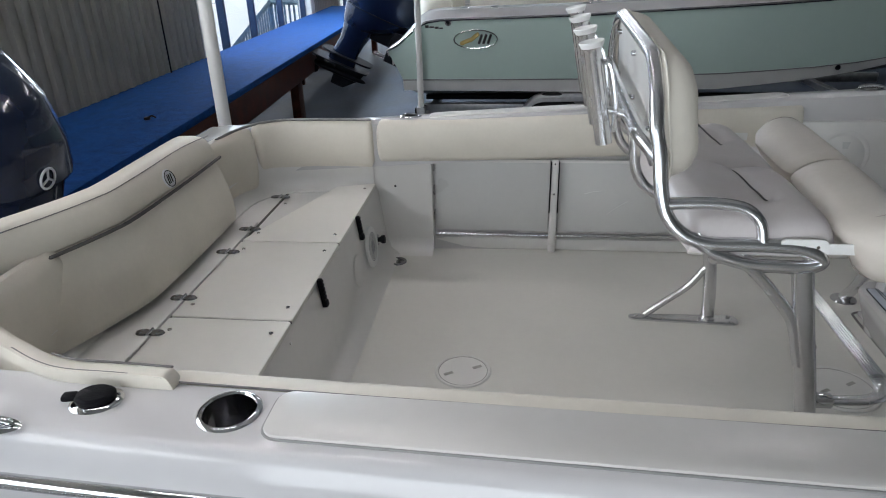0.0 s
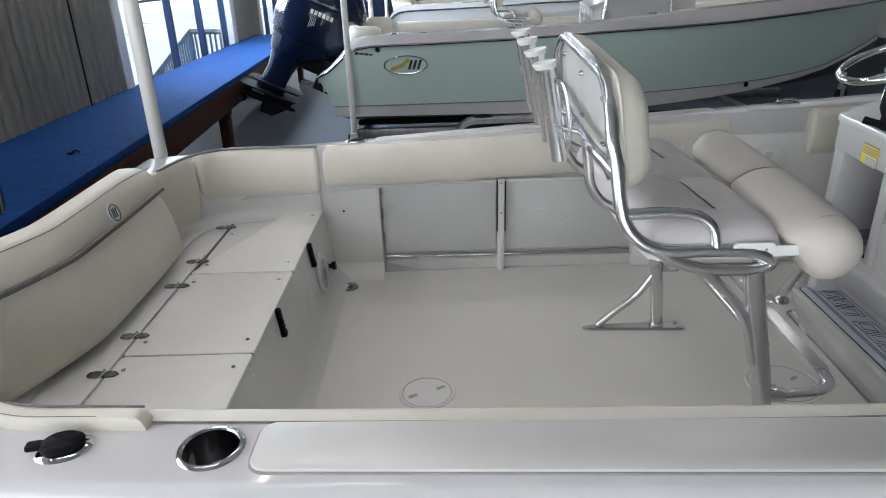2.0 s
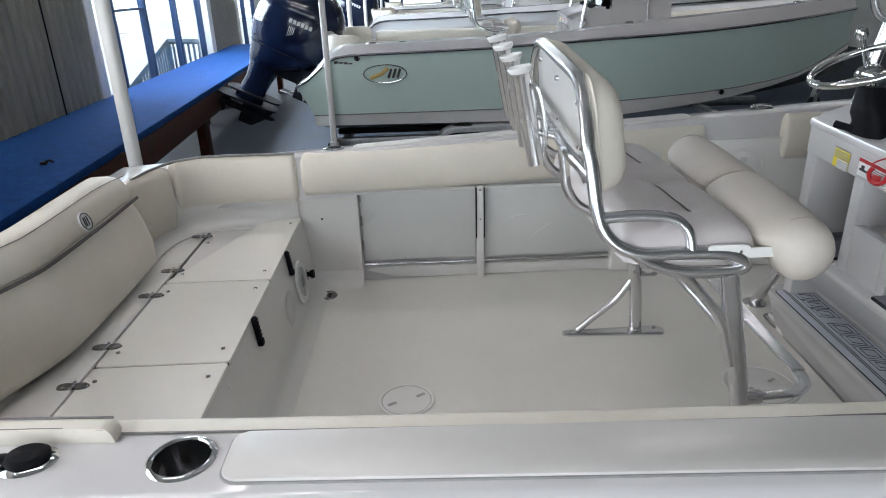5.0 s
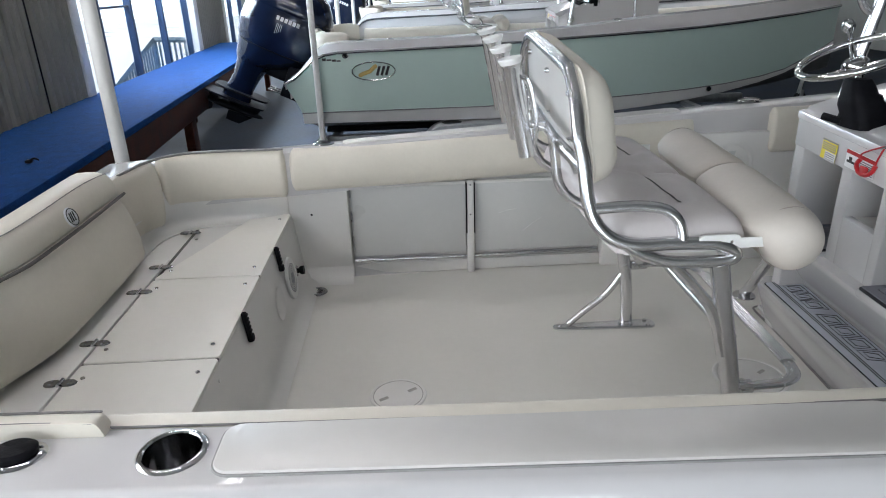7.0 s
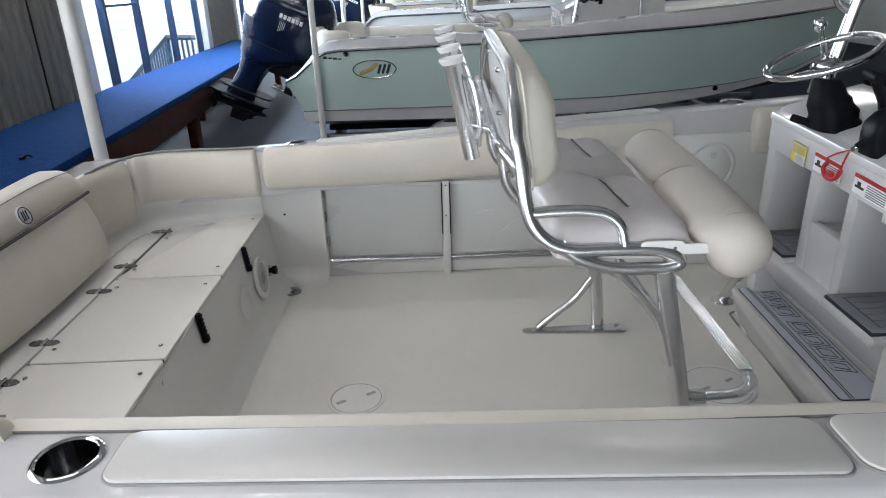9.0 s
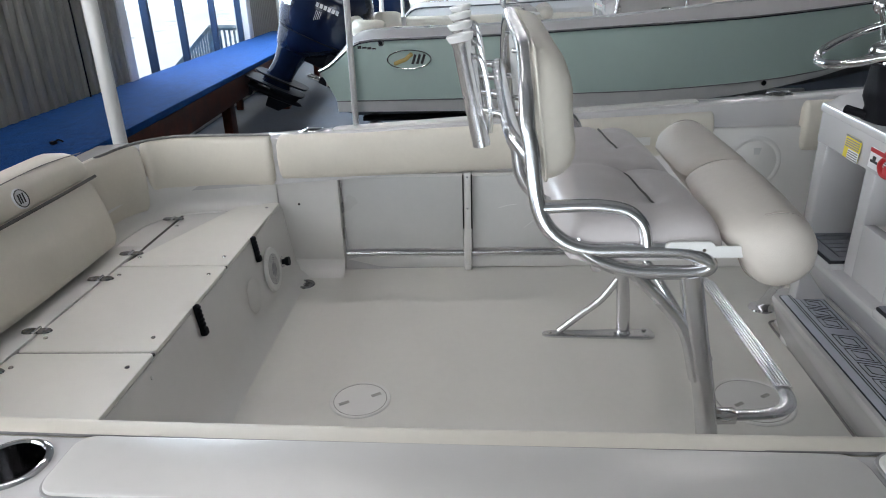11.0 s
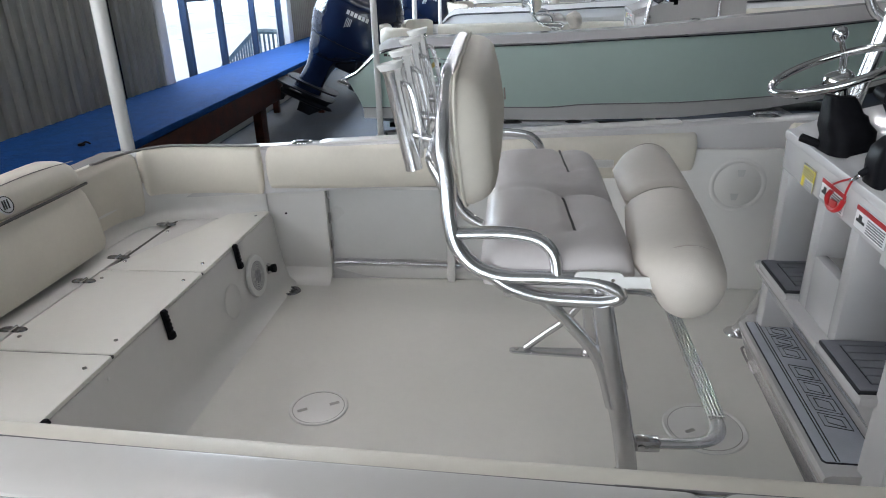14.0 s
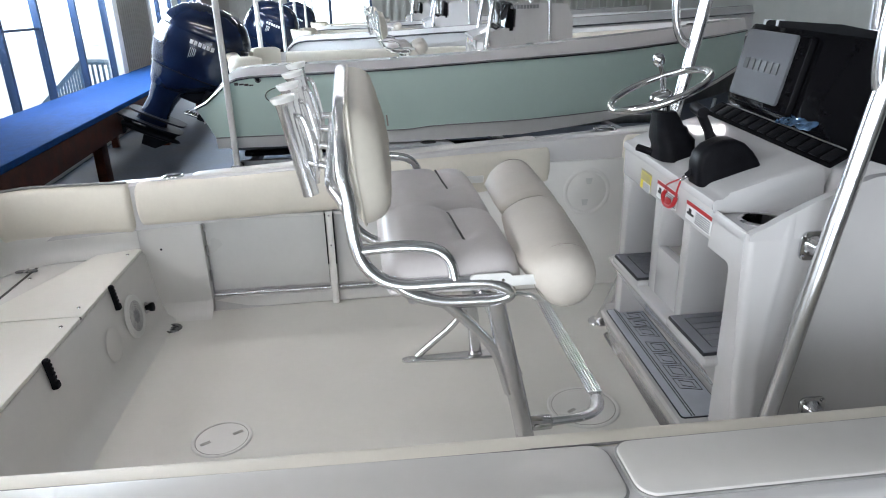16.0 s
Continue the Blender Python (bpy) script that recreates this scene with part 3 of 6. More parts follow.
    part("fore_deck", loft([[(x, CY - h, 0.3), (x, CY + h, 0.3), (x, CY + h, 0.58), (x, CY + h - 0.03, 0.6), (x, CY - h + 0.03, 0.6), (x, CY - h, 0.58)] for x, h in ((3.6, 0.60), (4.0, 0.50), (4.4, 0.36), (4.8, 0.20))]), GEL, b)
    # sole to liner cove
    cv = [[(x, 2.936 - 0.07 * (1 - math.sin(a)), 0.07 * (1 - math.cos(a))) for a in np.linspace(0, math.pi / 2, 7)] for x in (-0.56, -0.345)]
    part("cove", loft(cv, caps=False, closed=False), LINER, b)
    # locker doors in the bay
    for x0, x1 in ((-0.335, 0.185), (0.225, 0.81)):
        d = part("locker_door", box(x0, x1, 2.958, 2.972, 0.098, 0.44, 0.004), ACRYL, b, "grey plastic side locker door")
        if x0 > 0:
            for p, q in (((0.338, 0.284), (0.416, 0.300)), ((0.45, 0.191), (0.534, 0.252))):
                part("scratch", tube([(p[0], 2.9585, p[1]), ((p[0] + q[0]) / 2, 2.958, (p[1] + q[1]) / 2 + 0.004), (q[0], 2.9585, q[1])], 0.0012, 5), WHITEPL, d, "pale scratch")
        part("door_lip", box(x0, x1, 2.950, 2.962, 0.43, 0.445, 0.003), LINER, d)
    part("divider", box(0.188, 0.222, 2.935, 2.985, 0.0, 0.45, 0.006), LINER, b)
    for dx in (0.187, 0.223):
        part("divider_gasket", box(dx - 0.0025, dx + 0.0025, 2.931, 2.945, 0.2, 0.44), RUBBER, b, "black gasket strip")
    for x in (0.205,):
        for z in (0.29, 0.43):
            part("screw", lathe([(0.005, 0), (0.004, 0.003), (0, 0.0035)], 10, frame_m((x, 2.935, z), (1, 0, 0), (0, 0, 1))), STEEL, b)
    for z in (0.18, 0.3, 0.415):
        part("latch_clip", box(-0.341, -0.333, 2.935, 2.958, z - 0.025, z + 0.025, 0.004), STEEL, b)
    part("toe_rail", tube([(-0.335, 2.948, 0.082), (0.2, 2.95, 0.08), (0.81, 2.96, 0.082)], 0.0095, 10), STEEL, b, "polished steel toe rail")
    # coaming pads, port then starboard
    for mir in (0, 1):
        def M(line):
            return [(x, (2 * CY + 0.05 - y) if mir else y) for x, y in line]
        dz = -0.008 if mir else 0.0
        ins = -1 if mir else 1
        rise_l = 0.03 if mir else 0.05
        lead = [(-0.594, 1.108), (-0.716, 1.113), (-0.819, 1.118), (-0.891, 1.139), (-0.953, 1.169), (-1.014, 1.20), (-1.086, 1.243)]
        pad = part("coaming_pad", curved_pad(lead, 0.41, 0.595, 0.035, inside=-ins) if mir else curved_pad(M([(-0.592, 2.875), (-0.75, 2.878), (-0.92, 2.868), (-1.03, 2.835), (-1.085, 2.785)]), 0.425 + dz, 0.638 + dz, 0.035, inside=-ins), VINYL, b, "cream vinyl corner pad with piping")
        part("coaming_pad", curved_pad(M([(-1.09, 2.775), (-1.13, 2.70), (-1.15, 2.60), (-1.155, 2.40)]), 0.36 + dz, 0.63 + dz, 0.03, inside=-ins), VINYL, b, "cream vinyl corner pad with piping")
        if mir:
            xa, xb = -0.63, 2.2
            ln = [(x, ws(x) + 0.039) for x in np.linspace(xa, xb, 9)]
            lp = part("coaming_pad", curved_pad(ln, 0.40, zs(xa) + 0.004, 0.040, inside=-1), VINYL, b, "long cream vinyl coaming pad")
            part("piping", tube([(x, ws(x) - 0.001, zs(x) + 0.0015) for x in np.linspace(xa, xb, 20)], 0.0026, 6), PIPING, lp, "dark zip piping")
        else:
            xa, xb = -0.575, 1.205
            ln = [(x, wp(x) + 0.028) for x in np.linspace(xa, xb, 7)]
            part("coaming_pad", curved_pad(ln, 0.447, 0.63, 0.042, inside=1, rise=lambda f: 0.06 * f, climb=0.068), VINYL, b, "long cream vinyl coaming pad")
            part("coaming_pad", curved_pad([(1.548, 2.93), (2.0, 2.935), (2.6, 2.94)], 0.52, 0.72, 0.04, inside=1), VINYL, b, "long cream vinyl coaming pad")
    part("piping", tube(curve([(-0.595, 2.872, 0.642), (-0.92, 2.873, 0.642), (-1.03, 2.845, 0.641), (-1.10, 2.785, 0.638), (-1.14, 2.70, 0.635), (-1.165, 2.58, 0.63)]), 0.006, 6), PIPING, b)
    part("piping", tube(curve([(-0.612, 1.115, 0.5885), (-0.716, 1.120, 0.589), (-0.819, 1.125, 0.589), (-0.88, 1.141, 0.589)]), 0.0024, 6), PIPING, b)
    part("piping", tube(curve([(-0.612, 1.076, 0.592), (-0.716, 1.082, 0.593), (-0.819, 1.087, 0.593), (-0.891, 1.108, 0.593), (-0.972, 1.148, 0.593)]), 0.0026, 6), PIPING, b)
    # hardware let into the sole and sides
    for x, y, k in ((-0.130, 1.968, 0.93), (1.068, 1.962, 1.2)):
        p = part("deck_plate", lathe([(0.001, 0.003), (0.084, 0.003), (0.088, 0.0015), (0.090, 0.0015), (0.093, 0.0045), (0.099, 0.0045), (0.102, 0.001)], 48, Matrix.Translation((x, y, 0.0005)) @ Matrix.Diagonal((k, k, 1, 1))), LINER, b, "round screw-in inspection plate")
        part("plate_ring", tube([(x + 0.0885 * k * math.cos(a), y + 0.0885 * k * math.sin(a), 0.002) for a in np.linspace(0, 2 * math.pi, 49)[:-1]], 0.0013, 6, closed=True), GALVD, p, "grey groove")
        part("plate_ring", tube([(x + 0.101 * k * math.cos(a), y + 0.101 * k * math.sin(a), 0.001) for a in np.linspace(0, 2 * math.pi, 49)[:-1]], 0.0014, 6, closed=True), ACRYL, p)
        for a in (205, 25):
            part("finger_slot", box(-0.016, 0.016, -0.006, 0.006, 0.0, 0.0042), SLOT, p, at=Matrix.Translation(Vector((x, y, 0.001)) - ROOT[b].translation) @ pose(0.052 * math.cos(radians(a)), 0.052 * math.sin(radians(a)), 0, 0, 0, 30), local=True)
    p = part("inspection_plate", lathe([(0.001, 0.0015), (0.088, 0.0015), (0.090, 0.0005), (0.0935, 0.0005), (0.096, 0.0025), (0.106, 0.0025), (0.112, 0.0)], 48, frame_m((1.38, 2.9355, 0.472), (1, 0, 0), (0, 0, 1))), LINER, b, "round white access plate")
    for a in (1, -1):
        q = loft([[(1.38 + 0.008 * a + u, 2.9325 + d, 0.472 + 0.05 * a + w) for u, w in ((-0.016, 0.014), (0.016, 0.014), (0.010, -0.014), (-0.010, -0.014))] for d in (0.0, 0.003)])
        part("finger_slot", q, ACRYL, p)
    dr = part("deck_drain", lathe([(0.001, 0.002), (0.026, 0.002), (0.030, 0.006), (0.040, 0.006), (0.044, 0.001)], 28, Matrix.Translation((-0.5, 2.8, 0))), DARKST, b, "round polished deck drain")
    for a in range(4):
        part("drain_slot", box(0.006, 0.026, -0.005, 0.005, 0.0015, 0.0035), INK, dr, at=Matrix.Translation(Vector((-0.5, 2.8, 0)) - ROOT[b].translation) @ pose(0, 0, 0, 0, 0, 45 + 90 * a), local=True)
    part("screw", lathe([(0.005, 0), (0.004, 0.003), (0, 0.0035)], 10, frame_m((-0.498, 2.845, 0.352), (1, 0, 0), (0, 0, 1))), BLACK, b)
    # raised pads on the near gunwale
    for x0, x1 in ((-0.386, 0.772), (0.786, 2.0)):
        xm = (x0 + x1) / 2
        m = frame_m((xm, ws(xm) - 0.070, zs(xm) + 0.0005), (1, 0, 0), (0, 1, 0))

        def flare(bm):
            for v in bm.verts:
                i = ws(v.co.x) - 0.008
                v.co.y = i + (v.co.y - ws(xm) + 0.008) * (1 + 0.08 * max(0.0, min(1.2, v.co.x + 0.3)))
            return bm
        gp = part("gunwale_panel", flare(slab(x1 - x0, 0.124, 0.009, 0.03, m, 0.005)), PANELM, b, "raised smooth gunwale panel with rounded corners")
        # This thin grey line paints the shadow at the panel's step.
        part("caulk_bead", flare(tube([m @ Vector((u, v, 0.001)) for u, v in rrect(x1 - x0 + 0.003, 0.127, 0.031)], 0.003, 6, closed=True)), EDGE_SHADE, gp, "grey line painting the shade round the panel")
    m = frame_m((0.4, wp(0.4) + 0.088, zp(0.4)), (1, 0.036, 0.05), (0, 1, 0))
    part("gunwale_panel", slab(1.5, 0.085, 0.006, 0.03, m, 0.005), PANELM, b, "raised smooth gunwale panel with rounded corners")
    return b


def cup_holder(at, label="polished steel cup holder let into the gunwale", r=0.056):
    c = thing("cup_holder", at, label, "cup holder", "cup holders")
    part("rim", lathe([(r * 0.8, -0.004), (r * 0.8, 0.002), (r * 0.84, 0.0045), (r * 0.93, 0.004), (r, 0.0005), (r, -0.002)], 40, caps=False), STEEL, c, local=True)
    part("well", lathe([(r * 0.8, 0.001), (r * 0.8, -0.075), (r * 0.72, -0.088), (0.001, -0.088)], 32, caps=False), DARKST, c, "shiny steel well darkened for the shade inside", local=True)
    return c


def rod_holder(at, cap=True):
    c = thing("rod_holder", at, "steel flush rod holder with black rubber cap" if cap else "polished steel flush rod holder", "rod holder", "rod holders")
    pl = lathe([(0.001, 0.006), (0.03, 0.006), (0.042, 0.004), (0.048, 0.0)], 36)
    for v in pl.verts:
        v.co.y *= 0.84
    part("flange", pl, STEEL, c, local=True)
    for a in (20, 140, 260):
        part("screw", lathe([(0.0045, 0), (0.003, 0.002), (0, 0.0022)], 10), STEEL, c, local=True, at=(0.039 * math.cos(radians(a)), 0.033 * math.sin(radians(a)), 0.005))
    if cap:
        b = lathe([(0.036, 0.006), (0.037, 0.014), (0.031, 0.019), (0.001, 0.02)], 32)
        for v in b.verts:
            v.co.y *= 0.8
        tab = box(-0.058, -0.03, -0.011, 0.011, 0.008, 0.02, 0.005)
        part("rubber_cap", join(b, tab), RUBBER, c, "black rubber cap", local=True)
    else:
        b = lathe([(0.031, 0.0065), (0.026, 0.0085), (0.001, 0.0085)], 28)
        for v in b.verts:
            v.co.y *= 0.8
        part("opening", b, BLACK, c, local=True)
    return c


def cleat(at):
    c = thing("pop_up_cleat", at, "polished steel flush mooring cleat", "cleat", "cleats")
    b = lathe([(0.001, 0.003), (0.055, 0.003), (0.062, 0.0)], 32)
    for v in b.verts:
        v.co.y *= 0.36
    part("base", b, STEEL, c, local=True)
    part("horn", tube(curve([(-0.05, 0, 0.008), (-0.02, 0, 0.014), (0.02, 0, 0.014), (0.05, 0, 0.008)]), [0.004] + [0.008] * 17 + [0.004], 10), STEEL, c, local=True)
    return c


def stern_bench():
    s = thing("stern_bench", Matrix.Translation((-0.8, CY, 0)), "off-white moulded stern seat box with three hinged lids", "bench seat")
    # moulded body with sloping front and a cove at the foot
    prof = [(-1.26, 0.0), (-1.26, 0.322), (-0.62, 0.322), (-0.606, 0.316), (-0.600, 0.302), (-0.575, 0.10), (-0.565, 0.055), (-0.545, 0.02), (-0.50, 0.001)]
    part("body", loft([[(x, y, z) for x, z in prof] for y in (1.02, 2.94)]), LINER, s)
    lid_y = [(2.266, 2.925), (1.714, 2.260), (1.10, 1.708)]
    for i, (y0, y1) in enumerate(lid_y):
        m = frame_m((-0.79, (y0 + y1) / 2, 0.3225), (1, 0, 0), (0, 1, 0))
        bm = slab(0.374, y1 - y0, 0.012, 0.012, m, 0.004)
        if i == 0:
            # the outboard corner at the back is rounded to follow the curved side
            for v in bm.verts:
                f = max(0.0, (v.co.y - 2.70) / 0.225)
                lim = -0.603 - 0.374 * math.sqrt(max(0.0, 1 - f ** 2.6)) if f < 1 else -0.603 - 0.19
                v.co.x = max(v.co.x, min(-0.60, lim))
        lid = part("lid", bm, LIDM, s, "off-white hatch lid")
        sc = [(-0.94, (y1 if i else 2.72) - 0.07), (-0.94, y0 + 0.07), (-0.64, y1 - 0.07), (-0.64, y0 + 0.07)]
        for x, y in sc:
            part("screw", lathe([(0.007, 0.0), (0.006, 0.003), (0, 0.0035)], 10, Matrix.Translation((x, y, 0.334))), STEEL, lid)
        for y in ((2.73, 2.372), (2.162, 1.822), (1.618, 1.26))[i]:
            for dx in (-0.02, 0.02):
                h = lathe([(0.001, 0.004), (0.018, 0.004), (0.021, 0.0)], 20)
                for v in h.verts:
                    v.co.x *= 1.15
                    v.co.y *= 0.8
                h.transform(Matrix.Translation((-0.988 + dx, y, 0.334)))
                hp = part("hinge", h, DARKST, lid, "polished leaf hinge, dark reflections put into its colour")
                for q in (-0.008, 0.008):
                    part("hinge_screw", lathe([(0.0042, 0.0), (0.003, 0.0012), (0.001, 0.0012)], 8, Matrix.Translation((-0.988 + dx * 1.2, y + q, 0.338))), INKG, lid)
            part("hinge_pin", tube([(-0.988, y - 0.017, 0.338), (-0.988, y + 0.017, 0.338)], 0.0045, 8), STEEL, lid)
    part("rear_ledge", box(-1.16, -0.9845, 1.12, 2.45, 0.3205, 0.3335, 0.0025), LINER, s)
    # Dark strips paint the shadow lines in the joints round the lids.
    part("lid_gap", box(-0.986, -0.974, 1.1, 2.80, 0.3222, 0.3232), SEAM, s)
    for y in (2.263, 1.711):
        part("lid_gap", box(-0.975, -0.606, y - 0.0035, y + 0.0035, 0.3222, 0.3300), SEAM, s)
    for y in (2.516, 1.968, 1.415):
        lt = join(box(-0.012, 0.004, -0.011, 0.011, -0.045, 0.05, 0.005), box(-0.012, 0.008, -0.013, 0.013, -0.052, -0.028, 0.005), *[box(-0.002, 0.007, -0.009, 0.009, -0.02 + 0.014 * k, -0.012 + 0.014 * k, 0.002) for k in range(5)])
        lt.transform(pose(-0.586, y, 0.288, 0, -7, 0))
        part("latch", lt, RUBBER, s, "black rubber pull latch")
    # low round blank ring and bolt heads on the front
    fm = frame_m((-0.578, 2.40, 0.150), (0, 1, 0), (-0.12, 0, 1))
    part("blank_plate", lathe([(0.001, 0.003), (0.058, 0.003), (0.066, 0.0)], 40, fm), LINER, s)
    part("screw", lathe([(0.006, 0), (0.005, 0.003), (0, 0.0035)], 10, frame_m((-0.597, 1.66, 0.29), (0, 1, 0), (-0.1, 0, 1))), WHITEPL, s)
    # loudspeaker
    sp = thing("loudspeaker", Matrix.Translation((-0.57, 2.63, 0.149)), "round white marine loudspeaker in the seat front", "loudspeaker")
    m = frame_m((-0.577, 2.63, 0.152), (0, 1, 0), (-0.12, 0, 1))
    part("bezel", lathe([(0.06, 0.008), (0.074, 0.011), (0.086, 0.008), (0.09, 0.0)], 44, m, caps=False), WHITEPL, sp)
    part("cone", lathe([(0.001, 0.006), (0.022, 0.007), (0.026, 0.001), (0.056, 0.007), (0.062, 0.009)], 40, m), GRILLE, sp, "grey mesh cone")
    for r in (0.034, 0.042, 0.050, 0.057):
        part("grille_ring", tube([m @ Vector((r * math.cos(a), r * math.sin(a), 0.0085)) for a in np.linspace(0, 2 * math.pi, 33)[:-1]], 0.0022, 6, closed=True), ACRYL, sp)
    for k in range(8):
        a = math.pi / 4 * k
        part("grille_spoke", tube([m @ Vector((0.024 * math.cos(a), 0.024 * math.sin(a), 0.008)), m @ Vector((0.062 * math.cos(a), 0.062 * math.sin(a), 0.0095))], 0.0022, 6), ACRYL, sp)
    # washdown fitting
    f = thing("hose_fitting", Matrix.Translation((-0.55, 2.75, 0.13)), "black washdown hose tap on a steel plate", "tap")
    m = frame_m((-0.573, 2.757, 0.128), (0, 1, 0), (-0.12, 0, 1))
    part("plate", lathe([(0.001, 0.004), (0.022, 0.004), (0.025, 0)], 24, m), STEEL, f)
    part("spout", join(lathe([(0.011, 0.004), (0.011, 0.014), (0.001, 0.014)], 16, m), lathe([(0.017, 0.014), (0.019, 0.018), (0.019, 0.031), (0.001, 0.032)], 12, m)), BLACK, f)
    return s


def offset_line(line, d):
    """A plan line moved back by d along its own normal."""
    L = curve([(x, y, 0) for x, y in line])
    out = []
    for i, p in enumerate(L):
        t = (L[min(i + 1, len(L) - 1)] - L[max(i - 1, 0)]).normalized()
        out.append(p + Vector((t.y, -t.x, 0)) * d)
    return out


def transom_seat():
    t = thing("transom_backrest", Matrix.Translation((-1.12, CY, 0.36)), "cream vinyl transom backrest with a wavy rolled top", "backrest")
    line = [(-1.052, 2.425), (-1.045, 2.2), (-1.042, 1.96), (-1.045, 1.79), (-1.058, 1.717), (-1.082, 1.634), (-1.112, 1.547), (-1.145, 1.458), (-1.172, 1.357), (-1.193, 1.216)]
    part("lower_cushion", curved_pad(line, 0.352, 0.612, 0.04, lean=0.055, inside=-1, end=0.03), VINYL, t)
    up = [(p.x, p.y) for p in offset_line(line, 0.055)[::6]]
    wave = lambda f: 0.003 * math.cos(2 * math.pi * 1.3 * (f - 0.17)) - 0.02 * math.exp(-(f / 0.05) ** 2)
    part("upper_bolster", curved_pad(up, 0.602, 0.712, 0.05, lean=0.03, inside=-1, rise=wave, end=0.045), VINYL, t)
    part("crease", tube([(p.x + 0.004, p.y, 0.607) for p in offset_line(line, 0.036)], 0.0055, 8), SEAM, t, "dark crease between the cushions")
    part("back_shell", curved_pad([(p.x, p.y) for p in offset_line(line, 0.085)[::6]], 0.36, 0.66, 0.04, inside=-1), VINYL, t)
    part("top_seam", tube(curve([(x, y, 0.7035 + 0.003 * math.cos(2 * math.pi * 1.3 * ((2.425 - y) / 1.33 - 0.17)) - 0.014 * math.exp(-((2.425 - y) / 0.06) ** 2)) for x, y in [(p.x, p.y) for p in offset_line(line, 0.065)[::6]]]), 0.0016, 6), PIPING, t)
    # round badge
    m = frame_m((-1.062, 2.005, 0.662), (0, 1, 0), (-0.35, 0, 1))
    bd = part("badge", lathe([(0.001, 0.004), (0.028, 0.004), (0.031, 0.0)], 32, m), SILVER, t, "round silver and dark badge")
    part("badge_mark", join(*[tube([(x, -0.014, 0.005), (x + 0.006, 0.014, 0.005)], 0.0032, 6, flat=0.4) for x in (-0.014, -0.005, 0.006)]), INK, bd)
    bd.children[0].data.transform(ROOT[t].inverted() @ m @ ROOT[t])
    ring = tube([m @ Vector((0.026 * math.cos(a), 0.026 * math.sin(a), 0.0045)) for a in np.linspace(0, 2 * math.pi, 33)[:-1]], 0.0016, 6, closed=True)
    part("badge_ring", ring, INK, bd)
    return t


boat()
stern_bench()
transom_seat()
cup_holder(pose(-0.463, 1.022, zs(-0.46) + 0.001, 0.3, 0, 0), r=0.058)
rod_holder(pose(-0.722, 1.032, zs(-0.7) + 0.001, 0, 0, 12))
rod_holder(pose(-0.43, wp(-0.43) + 0.095, zp(-0.43) + 0.002, 0, 0, 0), cap=False)
cleat(pose(-0.874, 0.951, zs(-0.9) + 0.002, 6, 0, 0))
cleat(pose(1.474, wp(1.474) + 0.09, zp(1.474) + 0.003))


# ---- leaning post ----
YN, YF = 1.47, 2.37


def wrinkle(bm):
    """Soft folds in stuffed vinyl: long dents from the corners and a fine crumple."""
    for v in bm.verts:
        p = v.co
        if p.x > 0.385:
            k = min(1.0, (p.x - 0.385) / 0.05)
            d = 0.0
            for y0, z0, dy, w in ((1.60, 0.90, 0.5, 0.012), (1.66, 0.97, -0.25, 0.016), (2.22, 0.91, -0.5, 0.012), (1.80, 0.88, 0.2, 0.014)):
                r = (p.y - y0) - dy * (p.z - z0)
                d += 0.007 * math.exp(-(r / w) ** 2) * math.exp(-((p.z - z0) / 0.07) ** 2)
            p.x += k * (0.005 * noise.noise((p.y * 7, p.z * 9, 3.1)) + 0.002 * noise.noise((p.y * 22, p.z * 22, 7)) - d)
    return bm


